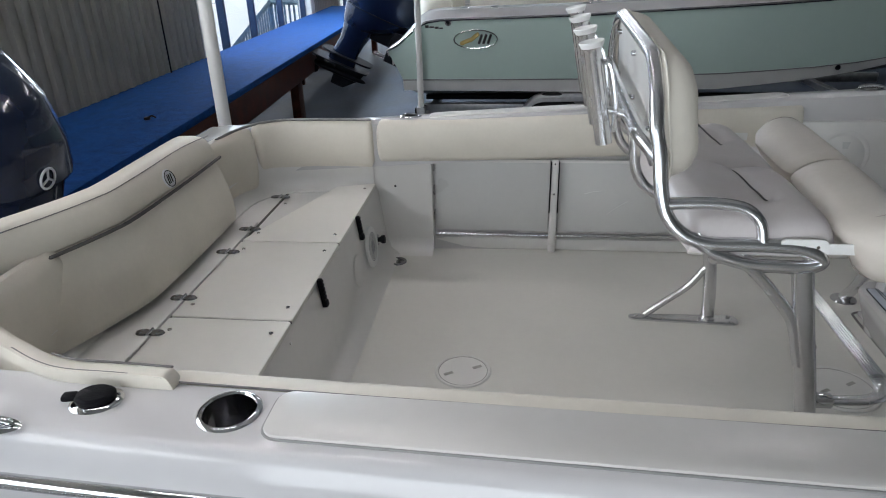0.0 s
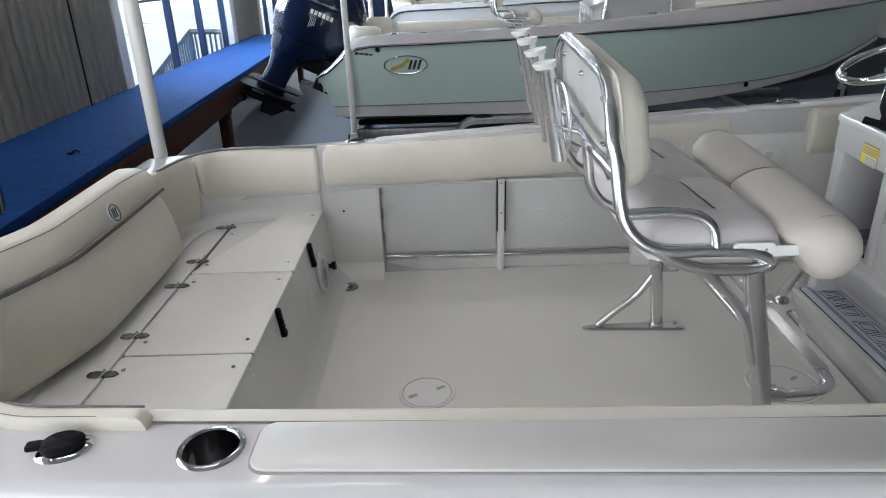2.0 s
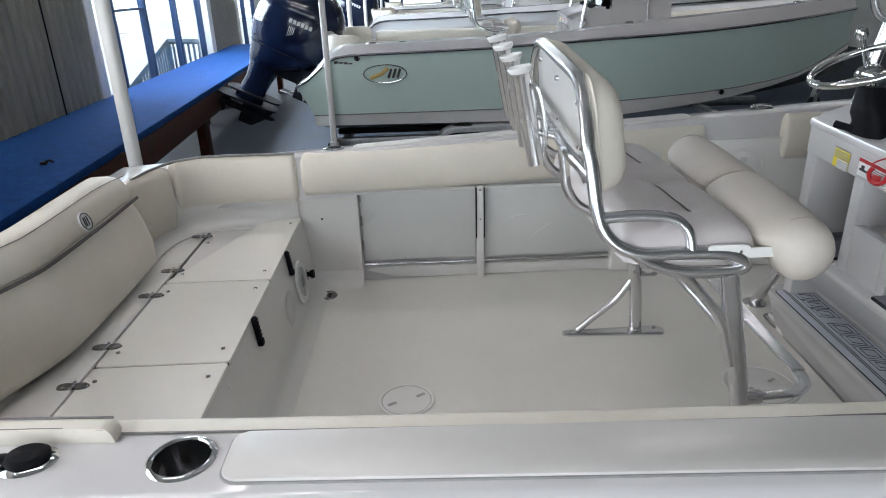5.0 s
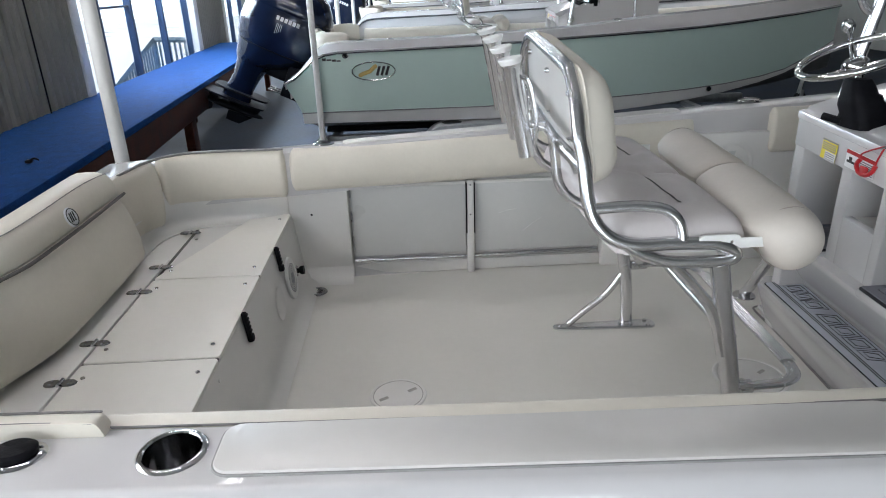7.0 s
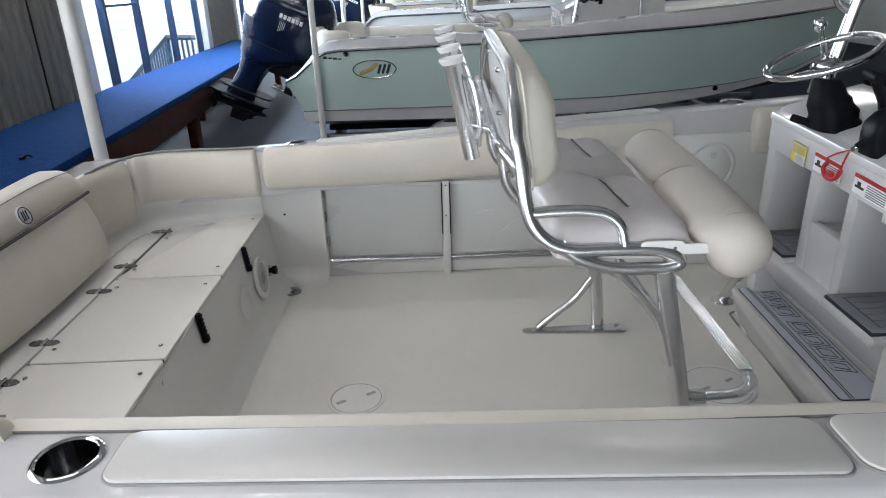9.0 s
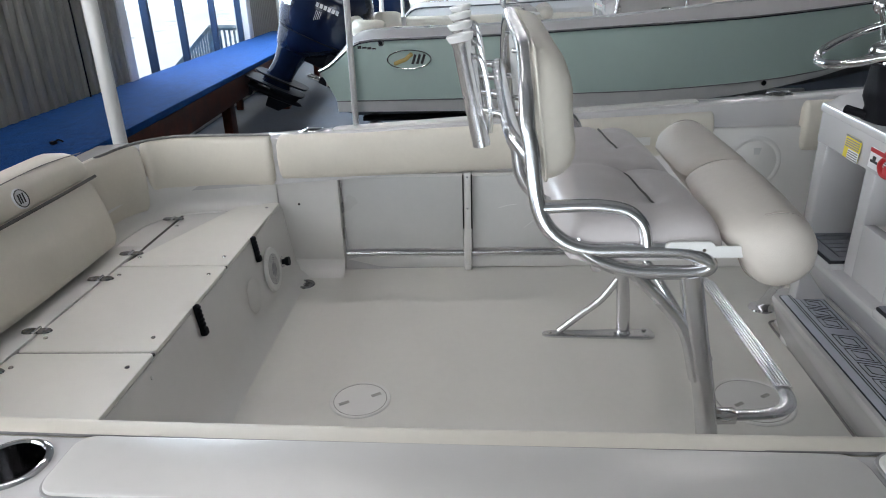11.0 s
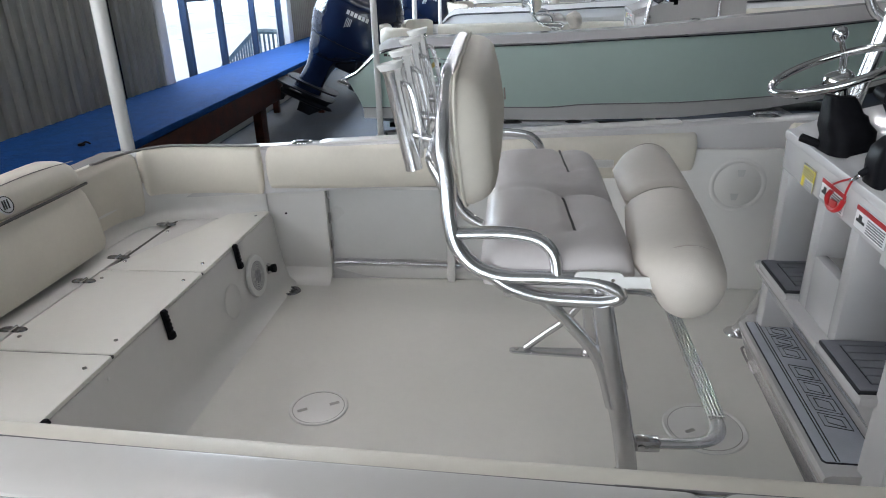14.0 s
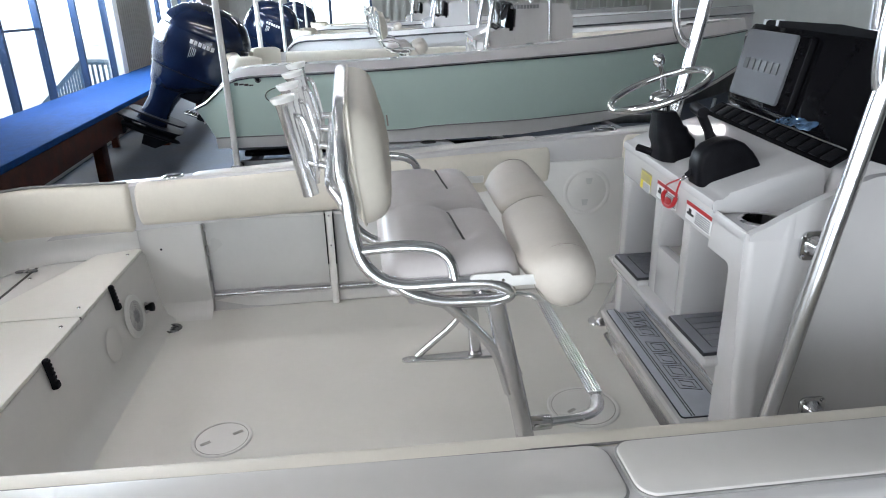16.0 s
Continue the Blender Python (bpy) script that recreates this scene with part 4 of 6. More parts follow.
def leaning_post():
    p = thing("leaning_post", Matrix.Translation((0.6, 1.92, 0)), "polished aluminium leaning post with cream vinyl double seat and backrest", "boat seat")
    back = [(0.69, 0.69), (0.64, 0.708), (0.54, 0.712), (0.455, 0.713), (0.400, 0.733), (0.364, 0.775), (0.350, 0.835), (0.347, 0.925), (0.340, 0.985)]
    near = curve([(x, YN, z) for x, z in back], 5)
    far = curve([(x, YF, z) for x, z in back], 5)
    bend = [(1 - math.cos(i * math.pi / 20), math.sin(i * math.pi / 20)) for i in range(1, 11)]
    rise = [(0.340 + 0.002 * u, YN + 0.19 * c, 0.985 + 0.152 * u) for c, u in bend]
    top = rise + [(x, YN + YF - y, z) for x, y, z in rise[::-1]]
    part("back_frame", tube(near + [Vector(v) for v in top] + far[::-1], 0.0165, 14), ALU, p, "bright aluminium tube frame")
    for y in (YN, YF):
        part("side_rail", tube(curve([(0.425, y, 0.724), (0.47, y, 0.69), (0.54, y, 0.666), (0.62, y, 0.661), (0.672, y, 0.662), (0.698, y, 0.675), (0.678, y, 0.70), (0.64, y, 0.708)], 5), 0.0155, 12), ALU, p)
        part("armrest", tube(curve([(0.352, y, 0.803), (0.42, y, 0.806), (0.48, y, 0.805), (0.532, y, 0.794), (0.562, y, 0.764), (0.570, y, 0.716)], 5), 0.0135, 12), ALU, p)
        part("leg", tube(curve([(0.662, y, 0.655), (0.694, y, 0.50), (0.730, y, 0.33), (0.755, y, 0.16), (0.766, y, 0.004)], 5), 0.019, 14, flat=1.25), ALU, p)
        part("brace", tube(curve([(0.545, y, 0.662), (0.605, y, 0.60), (0.665, y, 0.52), (0.70, y, 0.40)]), 0.014, 10), ALU, p)
        part("foot_brace", tube(curve([(0.535, y, 0.012), (0.60, y, 0.07), (0.68, y, 0.14), (0.738, y, 0.225)]), 0.013, 10), ALU, p)
        inn = -1 if y == YF else 1
        fp = slab(0.40, 0.075, 0.007, 0.03, Matrix.Translation((0.675, y + 0.012 * inn, 0.0005)), 0.003)
        for v in fp.verts:
            k = (0.875 - v.co.x) / 0.40
            v.co.y = y + (v.co.y - y) * (1.0 - 0.45 * k)
        pl = part("foot_plate", fp, ALU, p, "flat bolted foot plate")
        for x, dy in ((0.502, 0.0), (0.60, 0.018), (0.845, 0.03), (0.845, -0.012)):
            part("bolt", lathe([(0.008, 0), (0.007, 0.004), (0, 0.005)], 10, Matrix.Translation((x, y + dy * inn, 0.0075))), STEEL, pl)
        part("weld_collar", lathe([(0.028, 0.007), (0.03, 0.012), (0.024, 0.02)], 18, Matrix.Translation((0.766, y, 0))), ALU, p)
    for x, z in ((0.47, 0.676), (0.68, 0.676)):
        part("cross_bar", tube([(x, YN, z), (x, YF, z)], 0.013, 10), ALU, p)
    part("cross_bar", tube([(0.72, YN, 0.45), (0.72, YF, 0.45)], 0.013, 10), ALU, p)
    # back cushion: shell behind, pad in front
    sm = frame_m((0.350, 1.92, 0.995), (0, 1, 0), (-0.06, 0, 1))
    part("back_shell", slab(0.80, 0.25, 0.006, 0.11, sm, 0.002), WHITEPL, p, "white plastic back panel")
    bm_ = frame_m((0.358, 1.92, 0.982), (0, 1, 0), (-0.06, 0, 1))
    bc = part("back_cushion", wrinkle(pillow(0.86, 0.315, 0.090, 0.115, bm_, 0.012, 16)), VINYL, p, "cream vinyl back cushion")
    part("piping", tube([bm_ @ Vector((u * 1.0, v * 1.0, 0.012)) for u, v in rrect(0.864, 0.319, 0.115, 8)], 0.004, 6, closed=True), VINYL, bc)
    part("tuft", slab(0.022, 0.034, 0.004, 0.008, frame_m((0.461, 1.92, 1.03), (0, 1, 0), (-0.06, 0, 1)), 0.002), SEAMV, bc)
    for y in (1.60, 1.92, 2.24):
        for z in (0.945, 1.08):
            k = lathe([(0.008, 0), (0.008, 0.012), (0.005, 0.016), (0, 0.016)], 10, frame_m((0.35, y, z), (0, -1, 0), (0, 0, 1)))
            part("hook_bolt", k, STEEL, p)
    # seat pan and one cushion drawn in by two pressed slits and a middle crease
    part("seat_pan", box(0.44, 0.72, 1.50, 2.35, 0.672, 0.686, 0.006), WHITEPL, p)
    slits = ((0.608, 1.615, 1.862), (0.628, 2.075, 2.325))

    def soft(t):
        t = min(1.0, max(0.0, t))
        return t * t * (3 - 2 * t)

    def top_z(x, y):
        """Height of the cushion's face over its rim."""
        d = 0.0
        for sx, a, b in slits:
            c = soft((y - a + 0.045) / 0.09) * soft((b + 0.045 - y) / 0.09)
            r = x - sx + 0.05 * (y - (a + b) / 2)
            d += c * (0.010 * math.exp(-(r / 0.014) ** 2) + 0.006 * math.exp(-(r / 0.05) ** 2))
            for e, s in ((a, -1), (b, 1)):
                w = math.hypot(x - sx, (y - e) * 0.8)
                d += 0.0045 * math.exp(-(w / 0.05) ** 2) * math.cos(60 * (x - sx) + 45 * s * (y - e))
        yc = 1.895 - 0.12 * (x - 0.6) + 0.008 * math.sin(40 * x)
        k = soft((x - 0.53) / 0.13)
        d += (0.004 + 0.016 * k) * math.exp(-((y - yc) / 0.02) ** 2) + 0.006 * k * math.exp(-((y - yc) / 0.07) ** 2)
        d += 0.004 * k * math.exp(-((y - yc + 0.035) / 0.008) ** 2) * soft((0.70 - x) / 0.06)
        d += 0.0035 * noise.noise((x * 9, y * 6, 0.4)) + 0.0015 * noise.noise((x * 40, y * 14, 2))
        return -d
    nx, ny = 56, 120
    us = [math.sin(math.pi / 2 * (2 * i / nx - 1)) for i in range(nx + 1)]
    vs = [math.sin(math.pi / 2 * (2 * i / ny - 1)) for i in range(ny + 1)]
    rings = []
    for v in vs:
        row = []
        for u in us:
            x = 0.572 + 0.166 * u * (1 - 0.07 * v ** 10)
            y = 1.922 + 0.443 * v * (1 - 0.02 * u ** 8)
            e = max(0.0, (1 - abs(u) ** 7) * (1 - abs(v) ** 16)) ** 0.36
            z = 0.686 + 0.082 * e + e * top_z(x, y) + 0.006 * e * (1 - u * u)
            row.append((x, y, z))
        rings.append(row)
    s = part("seat_cushion", loft(rings, caps=False, closed=False), VINYL_SHADED, p, "cream vinyl seat cushion with creases, greyed to stand for shade")
    for sx, a, b in slits:
        pts = [(sx - 0.05 * (y - (a + b) / 2), y, 0.772 + top_z(sx - 0.05 * (y - (a + b) / 2), y) + 0.001) for y in np.linspace(a + 0.004, b - 0.004, 12)]
        part("seam_slit", tube(pts, 0.0036, 8), SEAM, s, "dark pressed slit")
    # flip-up roll bolster in two halves
    cx, cz, r = 0.851, 0.703, 0.0775
    for k, (y0, y1) in enumerate(((1.418, 1.912), (1.918, 2.372))):
        prof = []
        L = y1 - y0
        for f, rr in (((0.0, 0.02), (0.002, 0.20), (0.010, 0.42), (0.03, 0.66), (0.06, 0.83), (0.10, 0.935), (0.15, 0.985), (0.25, 1.015), (0.45, 1.03), (0.7, 1.03), (0.92, 1.0), (0.965, 0.955), (0.99, 0.88), (1.0, 0.72), (1.0, 0.02)) if k == 0 else ((0.0, 0.02), (0.0, 0.72), (0.01, 0.88), (0.035, 0.955), (0.08, 1.0), (0.3, 1.03), (0.65, 1.035), (0.89, 1.01), (0.942, 0.982), (0.96, 0.965), (0.982, 0.885), (0.992, 0.75), (0.998, 0.48), (1.0, 0.02))):
            prof.append((rr * r, f * L))
        bm = lathe(prof, 36, frame_m((cx, y0, cz), (0, 0, 1), (1, 0, 0)))
        for v in bm.verts:
            dx, dz = v.co.x - cx, v.co.z - cz
            e = min(1.0, max(0.0, (v.co.y - y0 if k == 0 else y1 - v.co.y) / 0.11))
            if dx < 0:
                v.co.x = cx + dx * (0.92 + 0.66 * e * min(1.0, max(0.0, (dz / r + 0.35) / 0.7)))
            v.co.z += 0.0025 * noise.noise((v.co.x * 18, v.co.y * 10, v.co.z * 18))
            v.co.x += 0.045 * (v.co.y - 1.92) + 0.028 * min(1.0, max(0.0, (v.co.y - 1.45) / 0.45))
        rb = part("roll_bolster", bm, ROLL_SHADED, p, "cream vinyl roll bolster, darkened to stand for shade")
        ye = y0 if k == 0 else y1
        part("piping", tube([(cx + (1.0 if k == 0 else 0.98) * r * ((0.92 + 0.10 * min(1.0, max(0.0, (math.sin(a) + 0.35) / 0.7))) if math.cos(a) < 0 else 1) * math.cos(a) + 0.045 * (ye - 1.92) + (0.003 if k == 0 else 0.028), ye + (0.075 if k == 0 else -0.022), cz + (1.0 if k == 0 else 0.98) * r * math.sin(a)) for a in np.linspace(0, 2 * math.pi, 41)[:-1]], 0.0012, 6, closed=True), SEAMV, rb)
    for y in (YN - 0.003, YF + 0.003):
        br = join(slab(0.10, 0.031, 0.008, 0.014, frame_m((0.652, y - 0.004, 0.714), (-1, 0, 0), (0, 0, 1)), 0.002), box(0.66, 0.80, y - 0.003, y + 0.003, 0.694, 0.720, 0.0025))
        bk = part("bolster_bracket", br, WHITEPL, p, "white flip bracket")
        for x in (0.625, 0.652, 0.68):
            for s in (-1, 1):
                part("screw", lathe([(0.004, 0), (0.0034, 0.0025), (0, 0.003)], 8, frame_m((x, y + s * 0.0045, 0.712 + 0.002 * (x < 0.63)), (s, 0, 0), (0, 0, 1))), STEEL, bk)
    # swing-down footrest loop of ribbed flat bar
    ln = arc_line([(0.785, 1.53, 0.252), (0.985, 1.545, 0.25), (1.003, 2.37, 0.25), (0.785, 2.375, 0.252)], 0.12, 8)
    f = part("footrest", tube(ln, 0.019, 12, flat=0.42), ALU, p, "ribbed flat aluminium footrest")
    bar = loft([[(0.964 + k * (y - 1.64) + x, y, z) for x, z in ((0.0, 0.2545), (0.0, 0.2595), (0.002, 0.2612), (0.042, 0.2612), (0.044, 0.2595), (0.044, 0.2545))] for k in (0.021,) for y in (1.64, 2.26)])
    tb = part("tread_bar", bar, ALU, f, "flat ribbed aluminium tread")
    for o in (0.006, 0.014, 0.022, 0.030, 0.038):
        part("tread_rib", tube([(0.964 + o, 1.645, 0.2612), (0.977 + o, 2.255, 0.2612)], 0.0022, 6), GALV, tb)
    for y in (1.53, 2.375):
        h = join(box(0.765, 0.83, y - 0.016, y + 0.016, 0.236, 0.270, 0.007), lathe([(0.008, -0.02), (0.008, 0.02), (0.001, 0.021)], 12, frame_m((0.785, y, 0.252), (1, 0, 0), (0, 0, 1))))
        part("footrest_hinge", h, STEEL, p, "steel pivot")
    # rocket-launcher rod holders behind the backrest
    for y in (1.726, 1.888, 2.054, 2.201):
        e = 0.066 * (y - 1.95)
        a, b = Vector((0.198, y, 1.116 + e)), Vector((0.243, y, 0.882 + e))
        d = (b - a).normalized()
        t = tube([a, a + d * 0.012, b], [0.026, 0.0205, 0.0205], 16, caps=False)
        rh = part("rod_tube", t, ALU, p, "shiny rod holder tube with white flared liner")
        part("flare", lathe([(0.0195, -0.03), (0.0195, 0.0), (0.024, 0.008), (0.029, 0.011), (0.0305, 0.008), (0.025, -0.004)], 24, frame_m(a, (0, 1, 0), d.cross(Vector((0, 1, 0))) * -1), caps=False), WHITEPL, rh, "white flared liner")
        q = a.lerp(b, 0.62)
        part("weld_stub", tube([q, (0.300, y, 0.957 + 0.1 * (y - 1.95))], 0.010, 10), ALU, rh)
        part("stay_rod", tube(curve([a + d * 0.035 + Vector((0.016, 0, 0)), a + d * 0.05 + Vector((0.036, -0.010, 0)), a + d * 0.15 + Vector((0.036, -0.010, 0)), b + Vector((0.018, 0, 0.03))], 5), 0.0065, 8), ALU, rh)
    part("launcher_bar", tube(curve([(0.338, 1.548, 0.872), (0.326, 1.557, 0.898), (0.304, 1.60, 0.922), (0.300, 1.70, 0.934), (0.300, 1.95, 0.957), (0.300, 2.15, 0.977), (0.304, 2.24, 0.976), (0.326, 2.285, 0.950), (0.338, 2.297, 0.925)], 6), 0.0175, 14), ALU, p, "thick bent launcher tube")
    for y in (1.76, 2.11):
        part("inner_upright", tube(curve([(0.302, y, 0.957 + 0.1 * (y - 1.95)), (0.316, y, 0.90), (0.325, y, 0.84), (0.333, y, 0.79), (0.360, y, 0.745), (0.41, y, 0.712), (0.47, y, 0.682)], 5), 0.0135, 12), ALU, p)
    # the back and arms draw in towards the top
    for o in p.children_recursive:
        kind = o.name.split(".")[0]
        if kind in ("back_frame", "side_rail", "armrest", "back_shell", "back_cushion", "tuft", "hook_bolt") or (kind == "piping" and o.parent.name.startswith("back_cushion")):
            for v in o.data.vertices:
                w, z = v.co.y, v.co.z
                k = min(1.0, max(0.0, (z - 0.68) / 0.36))
                k = 0.5 * k + 0.5 * k * k * (3 - 2 * k)
                v.co.y = w * (1 - 0.175 * k) + 0.005 * k
                v.co.x -= 0.012 * k
                v.co.z = z + (1.25 - z) * 0.055 * k * w / 0.45
                k = min(1.0, max(0.0, (z - 0.86) / 0.26))
                v.co.z += k * k * (3 - 2 * k) * (0.045 * w - 0.030)
    # the whole post leans with the boat: its near side stands lower and a little further in
    for o in p.children_recursive:
        for v in o.data.vertices:
            k = (2.37 - 1.92 - v.co.y) / 0.9
            low = min(1.0, max(0.0, v.co.z / 0.5))
            v.co.x += 0.009 * k
            v.co.y += 0.038 * k
            v.co.z -= 0.017 * k * low
    return p


# ---- console ----
def tilt_up(bm):
    """The console stands a little higher on its outboard side."""
    for v in bm.verts:
        v.co.z += 0.06 * (v.co.y - 1.5) * max(0.0, v.co.z) / 0.8
    return bm


def console():
    c = thing("helm_console", Matrix.Translation((1.7, 1.92, 0)), "white moulded helm console with step recesses and dash", "console")
    B = lambda *a: tilt_up(box(*a))
    near_y = lambda z: 1.526 - 0.085 * (1 - min(1.0, z / 0.78)) ** 1.3
    lv = (0.0, 0.1, 0.25, 0.4, 0.55, 0.7, 0.757)
    bend = lambda z: 1.272 + 0.175 * max(z, 0.42)
    cols = lambda z: ((1.2975, 0.020), (1.2995, 0.0095), (1.306, 0.003), (1.318, 0.0), (bend(z) - 0.022, 0.0005), (bend(z) - 0.008, -0.0035), (bend(z), -0.0045), (bend(z) + 0.008, -0.0025), (bend(z) + 0.03, 0.003), (1.545, 0.0), (1.9, 0.0), (2.35, 0.0))
    shell = loft([[(cols(z)[i][0], near_y(z) + cols(z)[i][1], z + (0.42 * max(0.0, min(cols(z)[i][0], 1.58) - 1.30) if z > 0.75 else 0.0)) for z in lv] for i in range(12)], caps=False, closed=False)
    part("side_panel", shell, GEL, c, "white gelcoat console side flaring at its foot")
    for nm, q in (("side_panel", (1.297, 2.35, 2.264, 2.322, 0, 0.775, 0.012)), ("pillar", (1.297, 1.53, 1.998, 2.047, 0.36, 0.70, 0.006)), ("pillar", (1.297, 1.53, 1.811, 1.853, 0.36, 0.70, 0.006)),
                  ("aft_beam", (1.296, 1.40, 1.70, 2.32, 0.672, 0.774, 0.003)), ("core", (1.52, 2.34, 1.55, 2.32, 0, 0.655, 0.01))):
        part(nm, B(*q), GEL, c, "white gelcoat console shell")
    inner = [(1.586, 0.0), (1.588, 0.3), (1.590, 0.60)] + [(1.612 - 0.022 * math.cos(a), 0.634 + 0.022 * math.sin(a)) for a in np.linspace(0, math.pi / 2, 6)] + [(1.704, 0.656), (1.704, 0.742)]
    outline = inner + [(near_y(z) + 0.018, z) for z in (0.738, 0.6, 0.4, 0.2, 0.0)]
    fr = loft([[(x, 1.6 + (y - 1.6) * (1 - k), 0.39 + (z - 0.39) * (1 - k)) for y, z in outline] for x, k in ((1.36, 0.0), (1.302, 0.0), (1.2975, 0.006), (1.2965, 0.016))])
    part("aft_frame", tilt_up(fr), GEL, c, "white gelcoat console shell")
    # dash: a rolled lip, then a face that climbs to the switch bank
    dz = lambda y: 0.06 * (y - 1.5)
    face = ((1.60, 0.74), (1.300, 0.752), (1.2925, 0.757), (1.2905, 0.768), (1.294, 0.779), (1.302, 0.783), (1.317, 0.784), (1.324, 0.789), (1.335, 0.797), (1.44, 0.828), (1.575, 0.862), (1.60, 0.862))
    dash = loft([[(x, y, min(z, lim) + dz(y)) for x, z in face] for y, lim in ((1.687, 0.750), (1.688, 0.757), (1.694, 0.800), (1.700, 0.835), (1.708, 0.852), (1.722, 0.9), (2.31, 0.9), (2.322, 0.9))])
    part("dash_top", dash, GEL, c, "white gelcoat dash sloping up from a rolled lip")
    cups = [(1.388, 1.622), (1.532, 1.640)]
    tr = []
    for (x0, x1), (cx, cy) in zip(((1.297, 1.462), (1.462, 1.625)), cups):
        out, inn = [], []
        for k in range(48):
            t = 2 * math.pi * k / 48
            co, si = math.cos(t), math.sin(t)
            q = max(abs(co), abs(si))
            out.append((x0 + (x1 - x0) * (co / q + 1) / 2, 1.53 + 0.165 * (si / q + 1) / 2, 0.757))
            inn.append((cx + 0.048 * co, cy + 0.048 * si, 0.757))
        tr.append(loft([out, inn, [(x, y, 0.742) for x, y, z in inn]], caps=False))
    part("tray", join(*tr), GEL, c)
    part("tray_lip", loft([[(x, y, z + 0.07 * (y - 1.54)) for x, z in ((1.2965, 0.730), (1.2965, 0.750), (1.298, 0.755), (1.302, 0.758), (1.307, 0.757), (1.309, 0.752), (1.309, 0.730))] for y in (1.540, 1.62, 1.712)]), GEL, c)
    part("tray_end", loft([[(x, y, z) for x, z in ((1.598, 0.75), (1.603, 0.765), (1.613, 0.80), (1.628, 0.85), (1.645, 0.885), (1.67, 0.905), (1.80, 0.905), (1.80, 0.75))] for y in (1.535, 1.72)]), GEL, c)
    # cubby behind the middle opening
    part("cubby_front", B(1.2975, 1.33, 1.85, 2.0, 0.36, 0.535, 0.004), GEL, c)
    part("console_body", loft([[(x, y, z) for x, z in ((1.79, 0.75), (1.80, 1.15), (1.90, 1.19), (2.45, 1.16), (2.52, 1.0), (2.55, 0.0), (2.3, 0.0))] for y in (1.52, 1.535, 2.32, 2.335)]), GEL, c, "white moulded console body")
    part("cubby_floor", B(1.33, 1.50, 1.85, 2.0, 0.51, 0.53, 0.004), LINER, c)
    part("cubby_back", B(1.44, 1.46, 1.85, 2.0, 0.53, 0.68, 0.004), LINER, c)
    # raised rim along the tray's outboard side
    side = loft([[(x, y, z) for x, z in ((1.30, 0.74), (1.299, 0.753), (1.305, 0.7585), (1.348, 0.777), (1.381, 0.795), (1.442, 0.824), (1.546, 0.866), (1.60, 0.884), (1.72, 0.895), (1.72, 0.74))] for y in (1.522, 1.526, 1.540, 1.545)])
    part("dash_side", side, GEL, c)
    # sloped switch bank and tall dark instrument board
    sb = loft([[(x, y, z + 0.06 * (y - 1.5)) for x, z in ((1.52, 0.77), (1.575, 0.855), (1.645, 0.895), (1.80, 0.90), (1.80, 0.77))] for y in (1.715, 2.32)])
    part("switch_shelf", sb, GEL, c)
    m = frame_m((1.61, 1.99, 0.8785 + 0.03), (0, -1, -0.06), (0.87, 0, 0.5))
    sw = part("switch_panel", slab(0.66, 0.066, 0.008, 0.006, m, 0.002), BOARD, c, "black rocker switch panel")
    for i in range(13):
        mm = m @ Matrix.Translation((-0.30 + 0.05 * i, 0, 0.008))
        b = box(-0.019, 0.019, -0.024, 0.024, 0, 0.007, 0.003)
        b.transform(mm)
        part("rocker_switch", b, RUBBER, sw)
    bx = 1.67
    hb = loft([[(bx + 0.10, y, z) if k else (bx + dx, y, z) for k, dx, z in ((0, 0.0, z0), (0, 0.055, z1), (1, 0, z1 - 0.01), (1, 0, z0))] for y, z0, z1 in ((1.525, 0.86, 1.16), (1.60, 0.87, 1.185), (1.9, 0.90, 1.215), (2.25, 0.925, 1.22), (2.335, 0.93, 1.19))])
    part("instrument_board", hb, BOARD, c, "tall black instrument board")
    # board face: glossy panel, covered screen
    fm = frame_m((bx + 0.022, 1.93, 1.047), (0, -1, -0.045), (0.19, 0, 1))
    part("gloss_panel", slab(0.80, 0.292, 0.006, 0.02, fm, 0.002), SCREEN, c, "glossy black display panel")
    mon = thing("chartplotter", Matrix.Translation((bx, 2.13, 1.07)), "covered chartplotter screen, grey protective cover with dark frame", "screen")
    sm = frame_m((bx + 0.014, 2.135, 1.07), (0, -1, -0.045), (0.19, 0, 1))
    part("case", slab(0.33, 0.235, 0.020, 0.012, sm, 0.004), SCREEN, mon)
    cm = frame_m((bx + 0.004, 2.15, 1.083), (0, -1, -0.045), (0.19, 0, 1))
    part("cover", slab(0.265, 0.21, 0.010, 0.012, cm @ Matrix.Translation((0, 0, 0.010)), 0.004), COVERG, mon, "grey sun cover")
    w = join(*[box(-0.092 + 0.0325 * i, -0.068 + 0.0325 * i, -0.017, 0.017, 0.0200, 0.0228) for i in range(6)])
    w.transform(cm)
    part("lettering", w, INK, mon, "dark bar lettering")
    # black bezel strips on the board's upper edge
    for y in (2.27, 2.20):
        part("board_clip", box(bx + 0.05, bx + 0.075, y - 0.005, y + 0.005, 1.19, 1.2215, 0.001), SILVER, c)
    # step mats in the recesses, each on a nosing that stands out from the face
    for y0, y1, z, xa in ((2.062, 2.272, 0.400, 1.266), (1.592, 1.810, 0.393, 1.260)):
        s = part("step_ledge", B(xa - 0.002, 1.52, y0 - 0.014, y1 + 0.012, z - 0.034, z - 0.008, 0.008), GEL, c, "white step ledge")
        mt = part("step_mat", B(xa, 1.475, y0, y1, z - 0.010, z, 0.003), EVAD, s, "dark edged grey foam step mat")
        rim = 0.028
